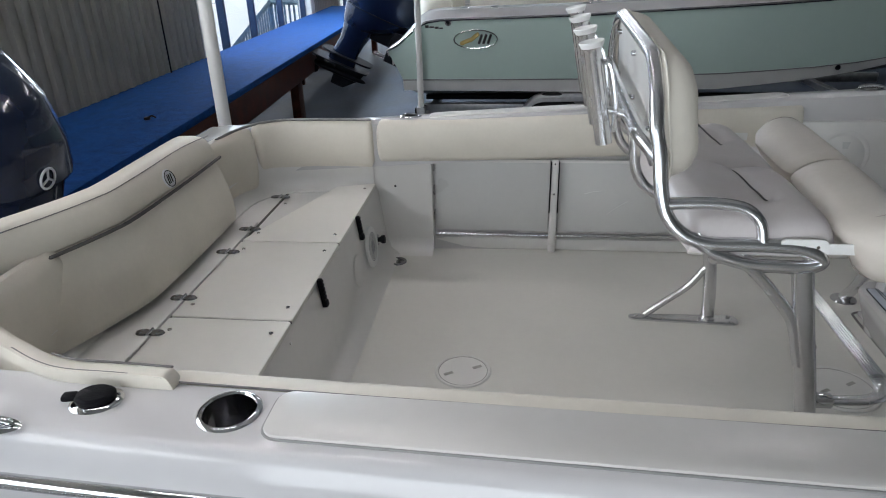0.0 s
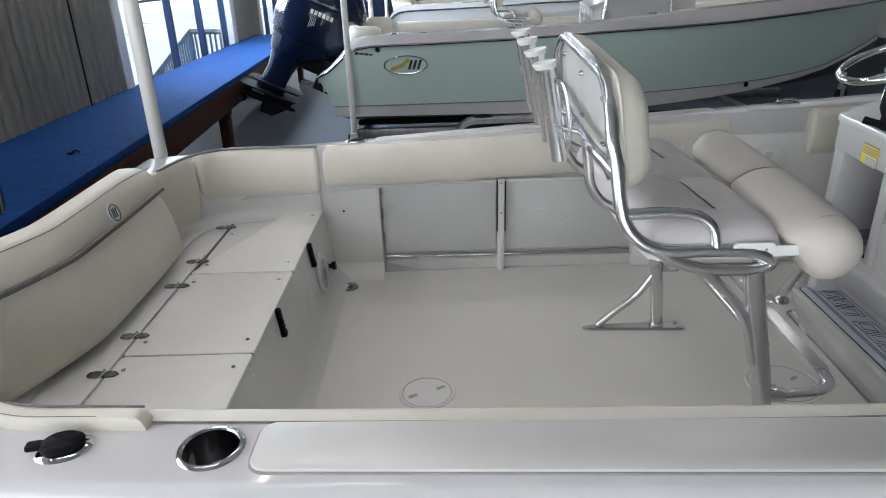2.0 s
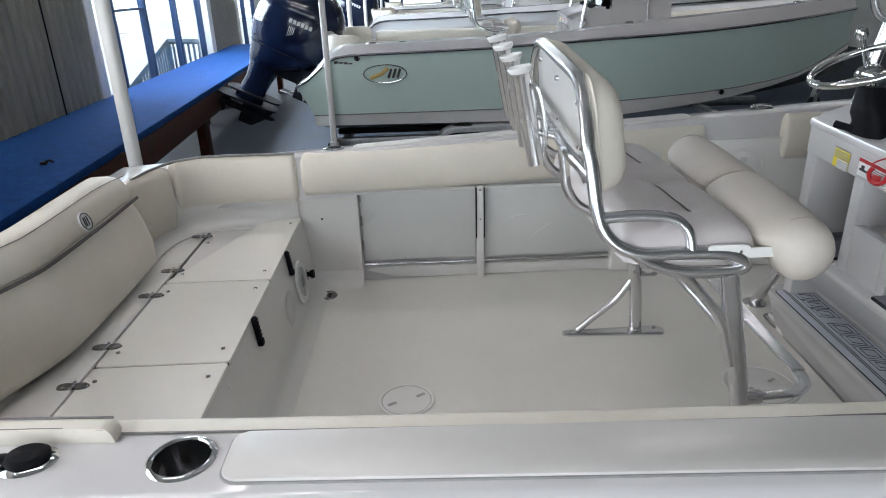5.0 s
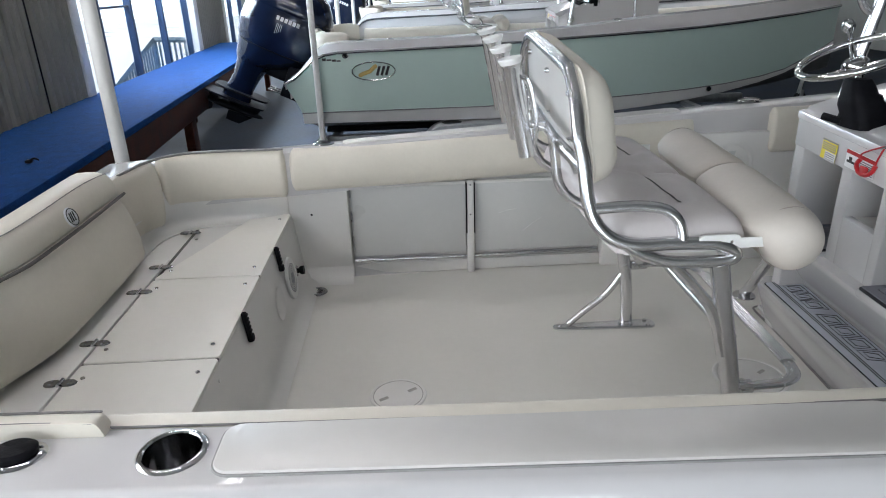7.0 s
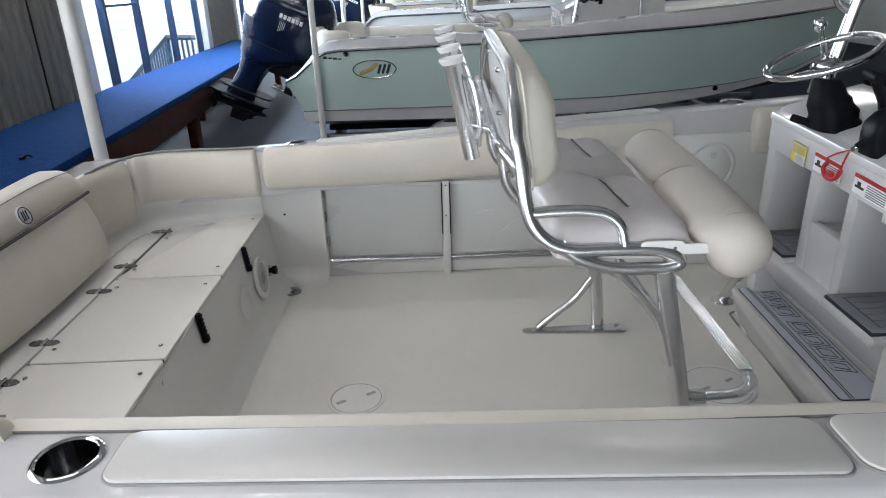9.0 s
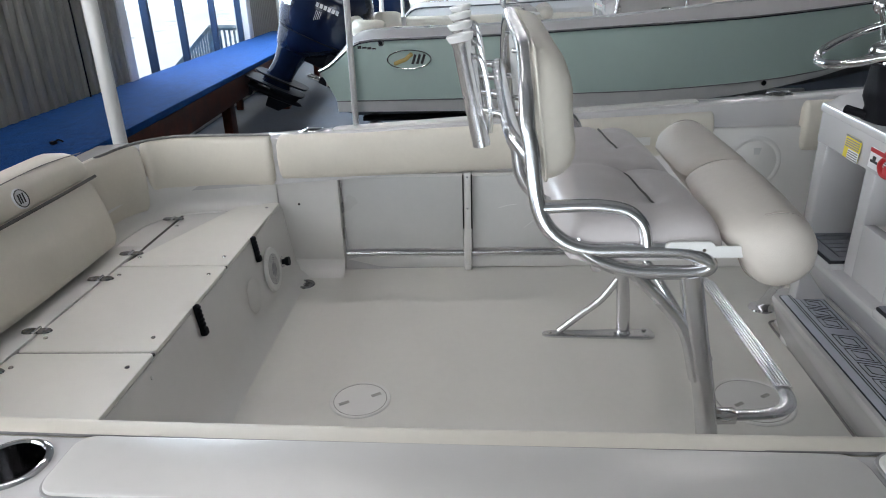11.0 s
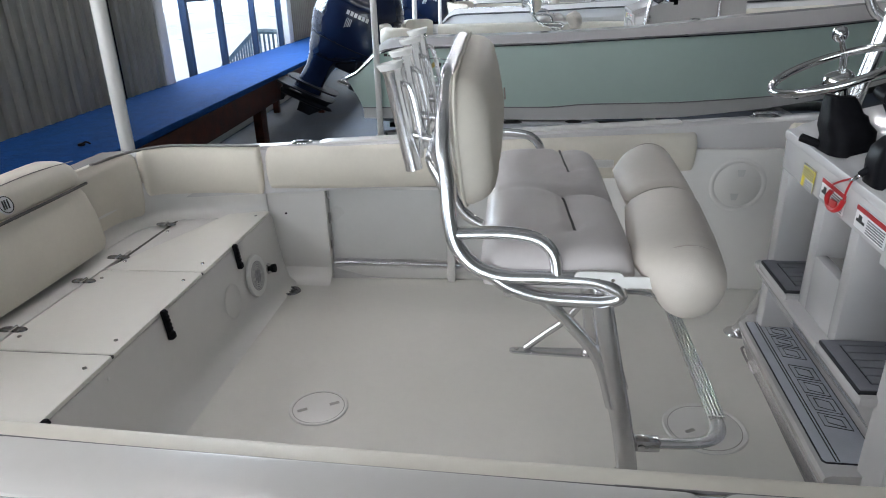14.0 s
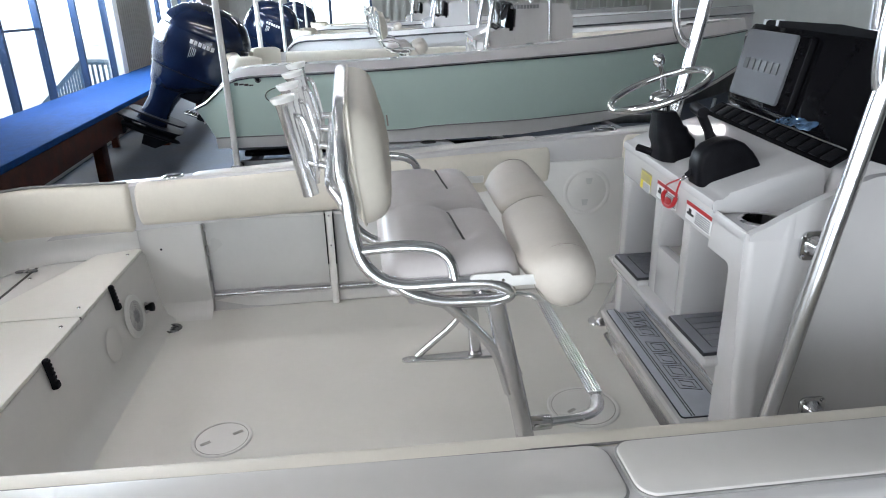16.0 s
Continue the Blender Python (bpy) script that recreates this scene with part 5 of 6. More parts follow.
        part("mat_border", join(B(xa + 0.004, 1.47, y0 + 0.004, y0 + rim - 0.003, z, z + 0.003), B(xa + 0.004, 1.47, y1 - rim + 0.003, y1 - 0.004, z, z + 0.003), B(xa + 0.004, xa + 0.036, y0 + rim - 0.003, y1 - rim + 0.003, z, z + 0.003)), EVAG, s)
        n = 5
        wy = (y1 - y0 - 2 * rim) / n
        for i in range(n):
            part("mat_plank", B(xa + 0.042, 1.47, y0 + rim + wy * i + 0.0025, y0 + rim + wy * (i + 1) - 0.0025, z, z + 0.003), EVAG, s)
    # riser falling back under the steps, then the foot ledge with its undercut face
    skew = lambda x, y: x - 0.045 * (2.28 - y)
    riser = loft([[(x - 0.012 * (2.28 - y), y, z * (1 + 0.075 * (y - 1.5))) for x, z in ((1.52, 0.16), (1.405, 0.165), (1.392, 0.19), (1.372, 0.212), (1.338, 0.255), (1.303, 0.303), (1.272, 0.350), (1.265, 0.364), (1.266, 0.374), (1.275, 0.381), (1.52, 0.381))] for y in (1.588, 1.60, 2.30, 2.318)])
    part("riser", riser, GEL, c)
    foot = loft([[(skew(x, y) + (0.03 if y > 2.33 else 0.0), y, z) for x, z in ((1.45, 0.0), (1.315, 0.0), (1.302, 0.012), (1.250, 0.155), (1.246, 0.168), (1.250, 0.178), (1.262, 0.183), (1.46, 0.187))] for y in (1.56, 1.60, 2.32, 2.345, 2.36)])
    part("foot_ledge", foot, GEL, c, "white moulded foot ledge")
    pm = frame_m((skew(1.325, 1.95), 1.95, 0.1845), (-0.045, -1, 0), (1, -0.045, 0.02))
    part("foot_pad_edge", slab(0.70, 0.134, 0.0022, 0.012, pm, 0.0006), EVAD, c)
    fp = part("foot_pad", slab(0.692, 0.127, 0.004, 0.010, pm, 0.001), EVAP, c, "pale grey foam pad with dark outlined shapes")
    for v in (-0.036, -0.028):
        b = box(-0.345, 0.345, v - 0.0016, v + 0.0016, 0.004, 0.0046)
        b.transform(pm)
        part("pad_line", b, INK, fp)
    # outlined slanted blocks where a maker's mark stands
    u = -0.318
    for wd, mark in ((0.066, 1), (0.062, 1), (0.072, 1), (0.035, 0), (0.078, 1), (0.076, 1), (0.080, 1), (0.066, 1)):
        if mark:
            for ins in (0.0, 0.013):
                q = [pm @ Vector((u + x + 0.016 * y + (ins if not x else -ins), -0.012 + (ins if not y else -ins) + 0.062 * y, 0.0046)) for x, y in ((0, 0), (wd * 0.84, 0), (wd * 0.84, 1), (0, 1))]
                part("shape_outline", tube(q, 0.0015, 4, closed=True), INK, fp)
        u += wd
    part("caulk_line", tube(curve([(1.272, 1.60, 0.002), (1.285, 1.86, 0.002), (1.305, 2.18, 0.002), (1.312, 2.40, 0.002), (1.33, 2.45, 0.002), (1.42, 2.462, 0.002)]), 0.0045, 6), PIPING, c)
    part("base_flange", box(1.33, 2.4, 2.30, 2.44, 0.0, 0.02, 0.008), GEL, c)
    # warning labels on the aft edge
    lm = lambda y, z: frame_m((1.2935, y, z), (0, -1, -0.06), (0, 0, 1))
    m = lm(2.121, 0.737)
    lab = part("label", slab(0.078, 0.064, 0.001, 0.002, m, 0.0003), YELM, c, "yellow and white safety label")
    mm = m @ Matrix.Translation((-0.039, -0.032, 0.001))
    bars(mm, 0.078, 0.064, [(0.0, 1.0, 0.93, 0.07)], INKG, lab)
    bars(mm, 0.078, 0.064, [(0.06, 0.94, 0.50 + 0.10 * i, 0.045) for i in range(4)], INKG, lab)
    bars(mm, 0.078, 0.064, [(0.30, 1.0, 0.0, 0.44)], PAPER, lab, "white_field")
    bars(mm @ Matrix.Translation((0, 0, 0.0012)), 0.078, 0.064, [(0.34, 0.96, 0.05 + 0.10 * i, 0.04) for i in range(4)], INKG, lab)
    for y, z, w_ in ((1.964, 0.734, 0.138), (1.763, 0.726, 0.145)):
        m = lm(y, z)
        lab = part("label", slab(w_, 0.055, 0.001, 0.002, m, 0.0003), PAPER, c, "white safety label with red header")
        mm = m @ Matrix.Translation((-w_ / 2, -0.0275, 0.001))
        bars(mm, w_, 0.055, [(0.0, 1.0, 0.78, 0.2)], REDM, lab, "label_header")
        bars(mm, w_, 0.055, [(0.4, 0.95, 0.08 + 0.11 * i, 0.05) for i in range(6)], INKG, lab)
        bars(mm, w_, 0.055, [(0.06, 0.32, 0.3, 0.12), (0.12, 0.22, 0.42, 0.2)], INK, lab, "pictogram")
    part("side_screw", lathe([(0.005, 0), (0.004, 0.003), (0, 0.0035)], 10, frame_m((1.56, 1.506, 0.45), (1, 0, 0), (0, 0, 1))), STEEL, c)
    return c


def helm_gear():
    # steering wheel
    C = Vector((1.30, 2.10, 1.03))
    nrm = Vector((-0.36, 0.10, 0.93)).normalized()
    m = frame_m(C, (0, 1, 0), nrm.cross(Vector((0, 1, 0))))
    w = thing("steering_wheel", m, "polished chrome steering wheel with a turning knob", "steering wheel")
    R = 0.152
    part("rim", tube([(R * math.cos(a), R * math.sin(a), 0) for a in np.linspace(0, 2 * math.pi, 49)[:-1]], 0.0108, 12, closed=True), STEEL, w, local=True)
    for a in (-30, 90, 210):
        ca, sa = math.cos(radians(a)), math.sin(radians(a))
        part("spoke", tube(curve([(0.02 * ca, 0.02 * sa, -0.03), (0.09 * ca, 0.09 * sa, -0.022), (R * ca, R * sa, 0)]), 0.010, 10, flat=0.6), STEEL, w, local=True)
    part("hub", lathe([(0.001, -0.005), (0.028, -0.008), (0.038, -0.02), (0.038, -0.04), (0.03, -0.05), (0.001, -0.05)], 24), STEEL, w, local=True)
    km = pose(0, 0, 0, 0, 0, -30) @ Matrix.Translation((R - 0.002, 0, 0))
    part("knob_stem", lathe([(0.008, 0.0), (0.007, 0.03), (0.009, 0.045)], 12, km), STEEL, w, local=True)
    part("turning_knob", lathe([(0.001, 0.035), (0.014, 0.038), (0.02, 0.05), (0.019, 0.064), (0.011, 0.075), (0.001, 0.077)], 20, km), STEEL, w, local=True)
    # tilt boot under the wheel
    b = thing("tilt_helm_boot", Matrix.Translation((1.35, 2.07, 0.83)), "black rubber tilt helm boot", "steering boot")
    rings = []
    for x, y, z, r in ((1.36, 2.075, 0.822, 0.078), (1.36, 2.075, 0.84, 0.078), (1.35, 2.075, 0.86, 0.066), (1.345, 2.078, 0.885, 0.07), (1.335, 2.08, 0.905, 0.06), (1.332, 2.08, 0.922, 0.056), (1.327, 2.082, 0.928, 0.050), (1.322, 2.084, 0.95, 0.044), (1.317, 2.086, 0.968, 0.036), (1.316, 2.087, 0.97, 0.020)):
        rings.append([(x + r * u, y + r * v, z) for u, v in rrect(1.7, 1.8, 0.5, 4)])
    part("boot", loft(rings), RUBBER, b)
    part("steering_column", tube([(1.317, 2.087, 0.955), C - nrm * 0.045], 0.019, 14), STEEL, b, "polished steel column")
    part("tilt_lever", tube([(1.30, 2.10, 0.835), (1.265, 2.145, 0.845)], 0.012, 8), BLACK, b)
    # throttle
    t = thing("throttle_control", Matrix.Translation((1.42, 1.82, 0.81)), "black engine throttle control with lever", "throttle")
    rings = []
    fan = [(1.318, 0.775), (1.301, 0.806), (1.297, 0.86), (1.303, 0.892), (1.325, 0.914), (1.36, 0.929), (1.395, 0.931), (1.425, 0.919), (1.452, 0.895), (1.470, 0.873), (1.486, 0.846), (1.488, 0.80)]
    for dy, sc in ((-0.038, 0.86), (-0.036, 0.93), (-0.029, 0.985), (-0.018, 1.0), (0.018, 1.0), (0.029, 0.985), (0.036, 0.93), (0.038, 0.86)):
        rings.append([(1.375 + (x - 1.375) * sc, 1.832 + dy, 0.84 + (z - 0.84) * sc) for x, z in fan])
    part("housing", loft(rings), BLACK, t)
    part("lever", tube(curve([(1.385, 1.872, 0.86), (1.368, 1.895, 0.93), (1.340, 1.905, 0.99)]), [0.022] * 6 + [0.019] * 7, 10, flat=0.6), BLACK, t)
    part("grip", tube([(1.342, 1.945, 1.0), (1.33, 1.87, 0.995)], 0.016, 12), BLACK, t)
    # round gauge pod behind the wheel
    g = thing("compass_pod", Matrix.Translation((1.46, 2.10, 0.82)), "flat black round dash gauge", "gauge")
    part("bezel", lathe([(0.001, 0.012), (0.038, 0.012), (0.05, 0.006), (0.052, 0.0)], 28, pose(1.475, 2.12, 0.828, 3.4, 0, 0)), BLACK, g)
    part("bezel", lathe([(0.001, 0.012), (0.038, 0.012), (0.05, 0.006), (0.052, 0.0)], 28, pose(1.50, 2.00, 0.822, 3.4, 0, 0)), BLACK, g)
    # kill switch lanyard
    k = thing("kill_switch_lanyard", Matrix.Translation((1.28, 1.93, 0.76)), "red coiled kill switch lanyard with clip", "lanyard")
    part("clip", join(tube(curve([(1.283, 1.953, 0.752), (1.277, 1.957, 0.735), (1.276, 1.940, 0.716), (1.277, 1.912, 0.714), (1.279, 1.890, 0.728), (1.283, 1.885, 0.748)], 6), 0.0065, 8), box(1.273, 1.281, 1.905, 1.938, 0.716, 0.738, 0.004)), REDM, k)
    part("cord", tube(curve([(1.283, 1.952, 0.757), (1.281, 1.950, 0.768), (1.279, 1.915, 0.787), (1.281, 1.880, 0.803), (1.283, 1.868, 0.808)], 6), 0.0026, 6), REDM, k)
    part("cord", tube(curve([(1.283, 1.886, 0.750), (1.281, 1.880, 0.765), (1.280, 1.870, 0.788), (1.283, 1.864, 0.808)], 6), 0.0026, 6), REDM, k)
    part("snap_hook", tube(curve([(1.283, 1.876, 0.802), (1.282, 1.860, 0.808), (1.288, 1.848, 0.820), (1.296, 1.850, 0.828), (1.296, 1.862, 0.822), (1.288, 1.868, 0.812)], 6), 0.0038, 8), STEEL, k, "small steel snap hook")
    part("switch", tube([(1.290, 1.852, 0.822), (1.312, 1.842, 0.846)], [0.008, 0.011], 10), BLACK, k)
    # clear bag of paperwork left before the board
    bg = thing("plastic_bag", Matrix.Translation((1.64, 2.0, 0.95)), "crumpled clear plastic bag of parts on the dash", "bag")
    bb = bmesh.new()
    bmesh.ops.create_grid(bb, x_segments=14, y_segments=6, size=0.5)
    for v in bb.verts:
        v.co = Vector((1.655 + 0.03 * v.co.y + 0.01 * noise.noise(v.co * 6), 1.93 + 0.16 * v.co.x, 0.945 + 0.02 * v.co.y + 0.012 * noise.noise(v.co * 8 + Vector((3, 0, 0)))))
    bmesh.ops.solidify(bb, geom=bb.faces[:], thickness=0.003)
    part("film", bb, mat("crinkled film", (0.05, 0.10, 0.18), 0.1, vary=0.6, scale=40), bg)


def top_frame():
    f = thing("t_top_frame", Matrix.Translation((1.5, 1.92, 0)), "bright aluminium tube frame of the top", "frame")
    near = curve([(1.325, 1.445, 0.01), (1.375, 1.445, 0.324), (1.438, 1.445, 0.713), (1.488, 1.445, 1.003), (1.53, 1.45, 1.25), (1.56, 1.46, 1.6), (1.58, 1.47, 2.05)], 5)
    part("post", tube(near, 0.021, 14), ALU, f)
    farp = curve([(1.335, 2.56, 0.01), (1.355, 2.52, 0.1), (1.43, 2.42, 0.45), (1.51, 2.40, 0.93), (1.575, 2.39, 1.287), (1.62, 2.37, 1.65), (1.64, 2.36, 2.05)], 5)
    part("post", tube(farp, 0.021, 14), ALU, f)
    part("grab_loop", tube(curve([(1.50, 2.40, 1.45), (1.475, 2.405, 1.32), (1.48, 2.405, 1.22), (1.505, 2.405, 1.16), (1.545, 2.40, 1.13)], 5), 0.014, 10), ALU, f)
    part("grab_loop", tube(curve([(1.545, 1.45, 1.45), (1.50, 1.45, 1.34), (1.485, 1.45, 1.22), (1.49, 1.45, 1.13), (1.51, 1.45, 1.07)], 5), 0.014, 10), ALU, f)
    for y in (1.45, 2.39):
        part("post", tube([(2.25, y, 0.01), (2.22, y, 1.2), (2.15, y + 0.02 * (1 if y < 2 else -1), 2.05)], 0.021, 14), ALU, f)
    # Unseen top added over the posts, stretched aft to shade seat and sole.
    part("canopy", slab(2.75, 1.6, 0.05, 0.15, Matrix.Translation((1.09, 1.92, 2.07)), 0.02), WHITEPL, f, "unseen white hard top, sized to shade helm and sole")
    part("top_rail", tube(arc_line([(1.58, 1.47, 2.05), (2.15, 1.47, 2.05), (2.15, 2.36, 2.05), (1.64, 2.36, 2.05), (1.58, 1.47, 2.05)], 0.1), 0.02, 12), ALU, f)
    for x, z, y in ((1.467, 0.72, 1.522), (1.515, 0.27, 1.482)):
        m = frame_m((x, y, z), (1, 0, 0), (0, 0, 1))
        b = part("standoff", join(slab(0.075, 0.075, 0.006, 0.02, m, 0.002), lathe([(0.028, 0.006), (0.022, 0.02), (0.018, 0.035), (0.001, 0.036)], 20, m)), STEEL, f, "polished steel stand-off flange")
        for dx, dz in ((-0.027, -0.027), (0.027, -0.027), (-0.027, 0.027), (0.027, 0.027)):
            part("bolt", lathe([(0.006, 0), (0.005, 0.004), (0, 0.0045)], 10, frame_m((x + dx, y - 0.006, z + dz), (1, 0, 0), (0, 0, 1))), STEEL, b)
    for x, y in ((1.325, 1.445), (1.335, 2.56), (2.25, 1.45), (2.25, 2.39)):
        part("foot_flange", lathe([(0.001, 0.01), (0.03, 0.01), (0.045, 0.005), (0.048, 0.0)], 24, Matrix.Translation((x, y, 0.0005))), STEEL, f)
    return f


POST = leaning_post()
CONSOLE = console()
helm_gear()
TOPF = top_frame()
cup_holder(pose(1.388, 1.622, 0.757, 0, 0, 0), "polished steel cup holder in the console tray", 0.058)
cup_holder(pose(1.532, 1.640, 0.757, 0, 0, 0), "polished steel cup holder in the console tray", 0.058)


# ---- engines, trailers, other boats ----
def engine(m, label="large dark navy outboard engine tilted up on the transom"):
    e = thing("outboard_engine", m, label, "outboard engine", "outboard engines")

    def ring(z, x0, x1, w, r=0.45, sh=0.0):
        return [((x0 + x1) / 2 + u * (x1 - x0) / 2 + sh, v * w / 2, z) for u, v in rrect(2, 2, 2 * r, 6)]
    part("cowl", loft([ring(0.10, -0.41, 0.36, 0.50), ring(0.16, -0.44, 0.40, 0.57), ring(0.30, -0.46, 0.42, 0.60), ring(0.45, -0.44, 0.42, 0.59), ring(0.58, -0.39, 0.39, 0.54), ring(0.68, -0.30, 0.33, 0.45), ring(0.74, -0.20, 0.24, 0.34), ring(0.77, -0.08, 0.12, 0.18)]), COWL, e, "glossy navy engine cowl", local=True)
    part("top_cover", loft([ring(0.50, -0.425, 0.412, 0.575, 0.40), ring(0.52, -0.432, 0.420, 0.585, 0.40), ring(0.60, -0.395, 0.392, 0.54, 0.40), ring(0.70, -0.30, 0.325, 0.44, 0.40), ring(0.765, -0.19, 0.23, 0.32, 0.40), ring(0.785, -0.08, 0.12, 0.16, 0.40)]), COWL, e, local=True)
    part("lower_cowl", loft([ring(-0.12, -0.37, 0.00, 0.32), ring(-0.05, -0.395, 0.13, 0.40), ring(0.05, -0.41, 0.31, 0.48), ring(0.095, -0.415, 0.37, 0.505)]), COWL, e, local=True)
    part("cowl_seam", tube([(p[0] * 1.005, p[1] * 1.005, 0.0975) for p in ring(0.0975, -0.413, 0.366, 0.505)], 0.006, 6, closed=True), BLACK, e, local=True)
    part("midsection", loft([ring(-0.80, -0.30, 0.0, 0.13, 0.4), ring(-0.60, -0.30, -0.04, 0.16, 0.4), ring(-0.38, -0.31, -0.05, 0.21, 0.4), ring(-0.22, -0.34, -0.04, 0.28, 0.4), ring(-0.10, -0.37, 0.01, 0.32, 0.4)]), COWL, e, local=True)
    part("anti_ventilation_plate", join(loft([ring(-0.83, -0.52, 0.16, 0.30, 0.3), ring(-0.80, -0.52, 0.16, 0.30, 0.3)]), loft([ring(-0.68, -0.40, 0.15, 0.27, 0.3), ring(-0.65, -0.40, 0.15, 0.27, 0.3)])), COWL2, e, local=True)
    gear = lathe([(0.001, -0.36), (0.045, -0.34), (0.062, -0.25), (0.066, -0.05), (0.055, 0.12), (0.03, 0.22), (0.001, 0.25)], 20, frame_m((-0.05, 0, -0.98), (0, 1, 0), (0, 0, 1)))
    part("gearcase", join(gear, loft([ring(-1.0, -0.16, 0.12, 0.07, 0.4), ring(-0.81, -0.20, 0.14, 0.11, 0.4)]), loft([ring(-1.22, -0.12, 0.02, 0.012, 0.2), ring(-1.0, -0.16, 0.12, 0.04, 0.3)])), COWL2, e, local=True)
    hub = part("propeller", lathe([(0.001, 0.0), (0.05, 0.0), (0.058, 0.1), (0.05, 0.16), (0.001, 0.17)], 18, frame_m((-0.28, 0, -0.98), (0, 0, 1), (0, 1, 0)) @ pose(0, 0, -0.16)), COWL2, e, local=True)
    for k in range(3):
        a = 2 * math.pi / 3 * k
        bl = []
        for f, w in ((0.05, 0.05), (0.1, 0.10), (0.15, 0.11), (0.19, 0.06)):
            bl.append([(-0.35 + s * w * 0.5 + dx, f * math.cos(a + s * w * 1.6), -0.98 + f * math.sin(a + s * w * 1.6)) for s, dx in ((-1, 0), (0, 0.006), (1, 0), (0, -0.006))])
        part("blade", loft(bl), COWL2, hub, local=True)
    part("bracket", join(box(0.16, 0.42, -0.16, -0.11, -0.42, 0.02, 0.01), box(0.16, 0.42, 0.11, 0.16, -0.42, 0.02, 0.01), box(0.20, 0.36, -0.12, 0.12, -0.36, -0.06, 0.02), box(-0.06, 0.22, -0.10, 0.10, -0.20, -0.03, 0.02)), COWL2, e, local=True)
    for y in (-0.06, 0.06):
        part("trim_ram", tube([(0.30, y, -0.40), (0.02, y, -0.42)], 0.022, 10), STEEL, e, local=True)
    part("hose", tube(curve([(0.30, 0.1, 0.02), (0.48, 0.12, 0.06), (0.62, 0.08, -0.10)]), 0.03, 10), BLACK, e, local=True)
    # badge on the front, bar lettering on both flanks
    fm = frame_m((0.412, 0, 0.545), (0, 1, 0), (-0.2, 0, 1))
    bd = part("badge", tube([fm @ Vector((0.027 * math.cos(a), 0.027 * math.sin(a), 0.004)) for a in np.linspace(0, 2 * math.pi, 33)[:-1]], 0.0032, 6, closed=True), SILVER, e, "round silver badge", local=True)
    part("badge_arms", join(*[tube([fm @ Vector((0, 0, 0.005)), fm @ Vector((0.025 * math.cos(a), 0.025 * math.sin(a), 0.004))], 0.003, 6) for a in (math.pi / 2, math.pi * 7 / 6, math.pi * 11 / 6)]), SILVER, bd, local=True)
    for s in (-1, 1):
        lm = frame_m((0.04, s * 0.297, 0.43), (-s, 0, 0) if s > 0 else (1, 0, 0), (0, 0, 1))
        lt = join(*[box(-0.12 + 0.040 * i, -0.092 + 0.040 * i, -0.020, 0.020, -0.006, 0.002) for i in range(6)])
        lt.transform(lm)
        part("lettering", lt, SILVER, e, "silver bar lettering", local=True)
        pl = join(*[box(-0.10 + 0.016 * i, -0.094 + 0.016 * i, -0.15 + 0.01 * i, -0.05, -0.004, 0.0045) for i in range(4)])
        pl.transform(lm)
        part("power_decal", pl, SILVER, e, local=True)
    for o in e.children_recursive:
        swept = o.name.split(".")[0] not in ("bracket", "trim_ram", "hose")
        for v in o.data.vertices:
            if v.co.z < -0.1:
                if swept:
                    v.co.x -= 0.16 * (-0.1 - v.co.z)
                v.co.z = -0.1 + (v.co.z + 0.1) * 0.6
        o.data.transform(Matrix.Scale(1.25, 4))
    return e


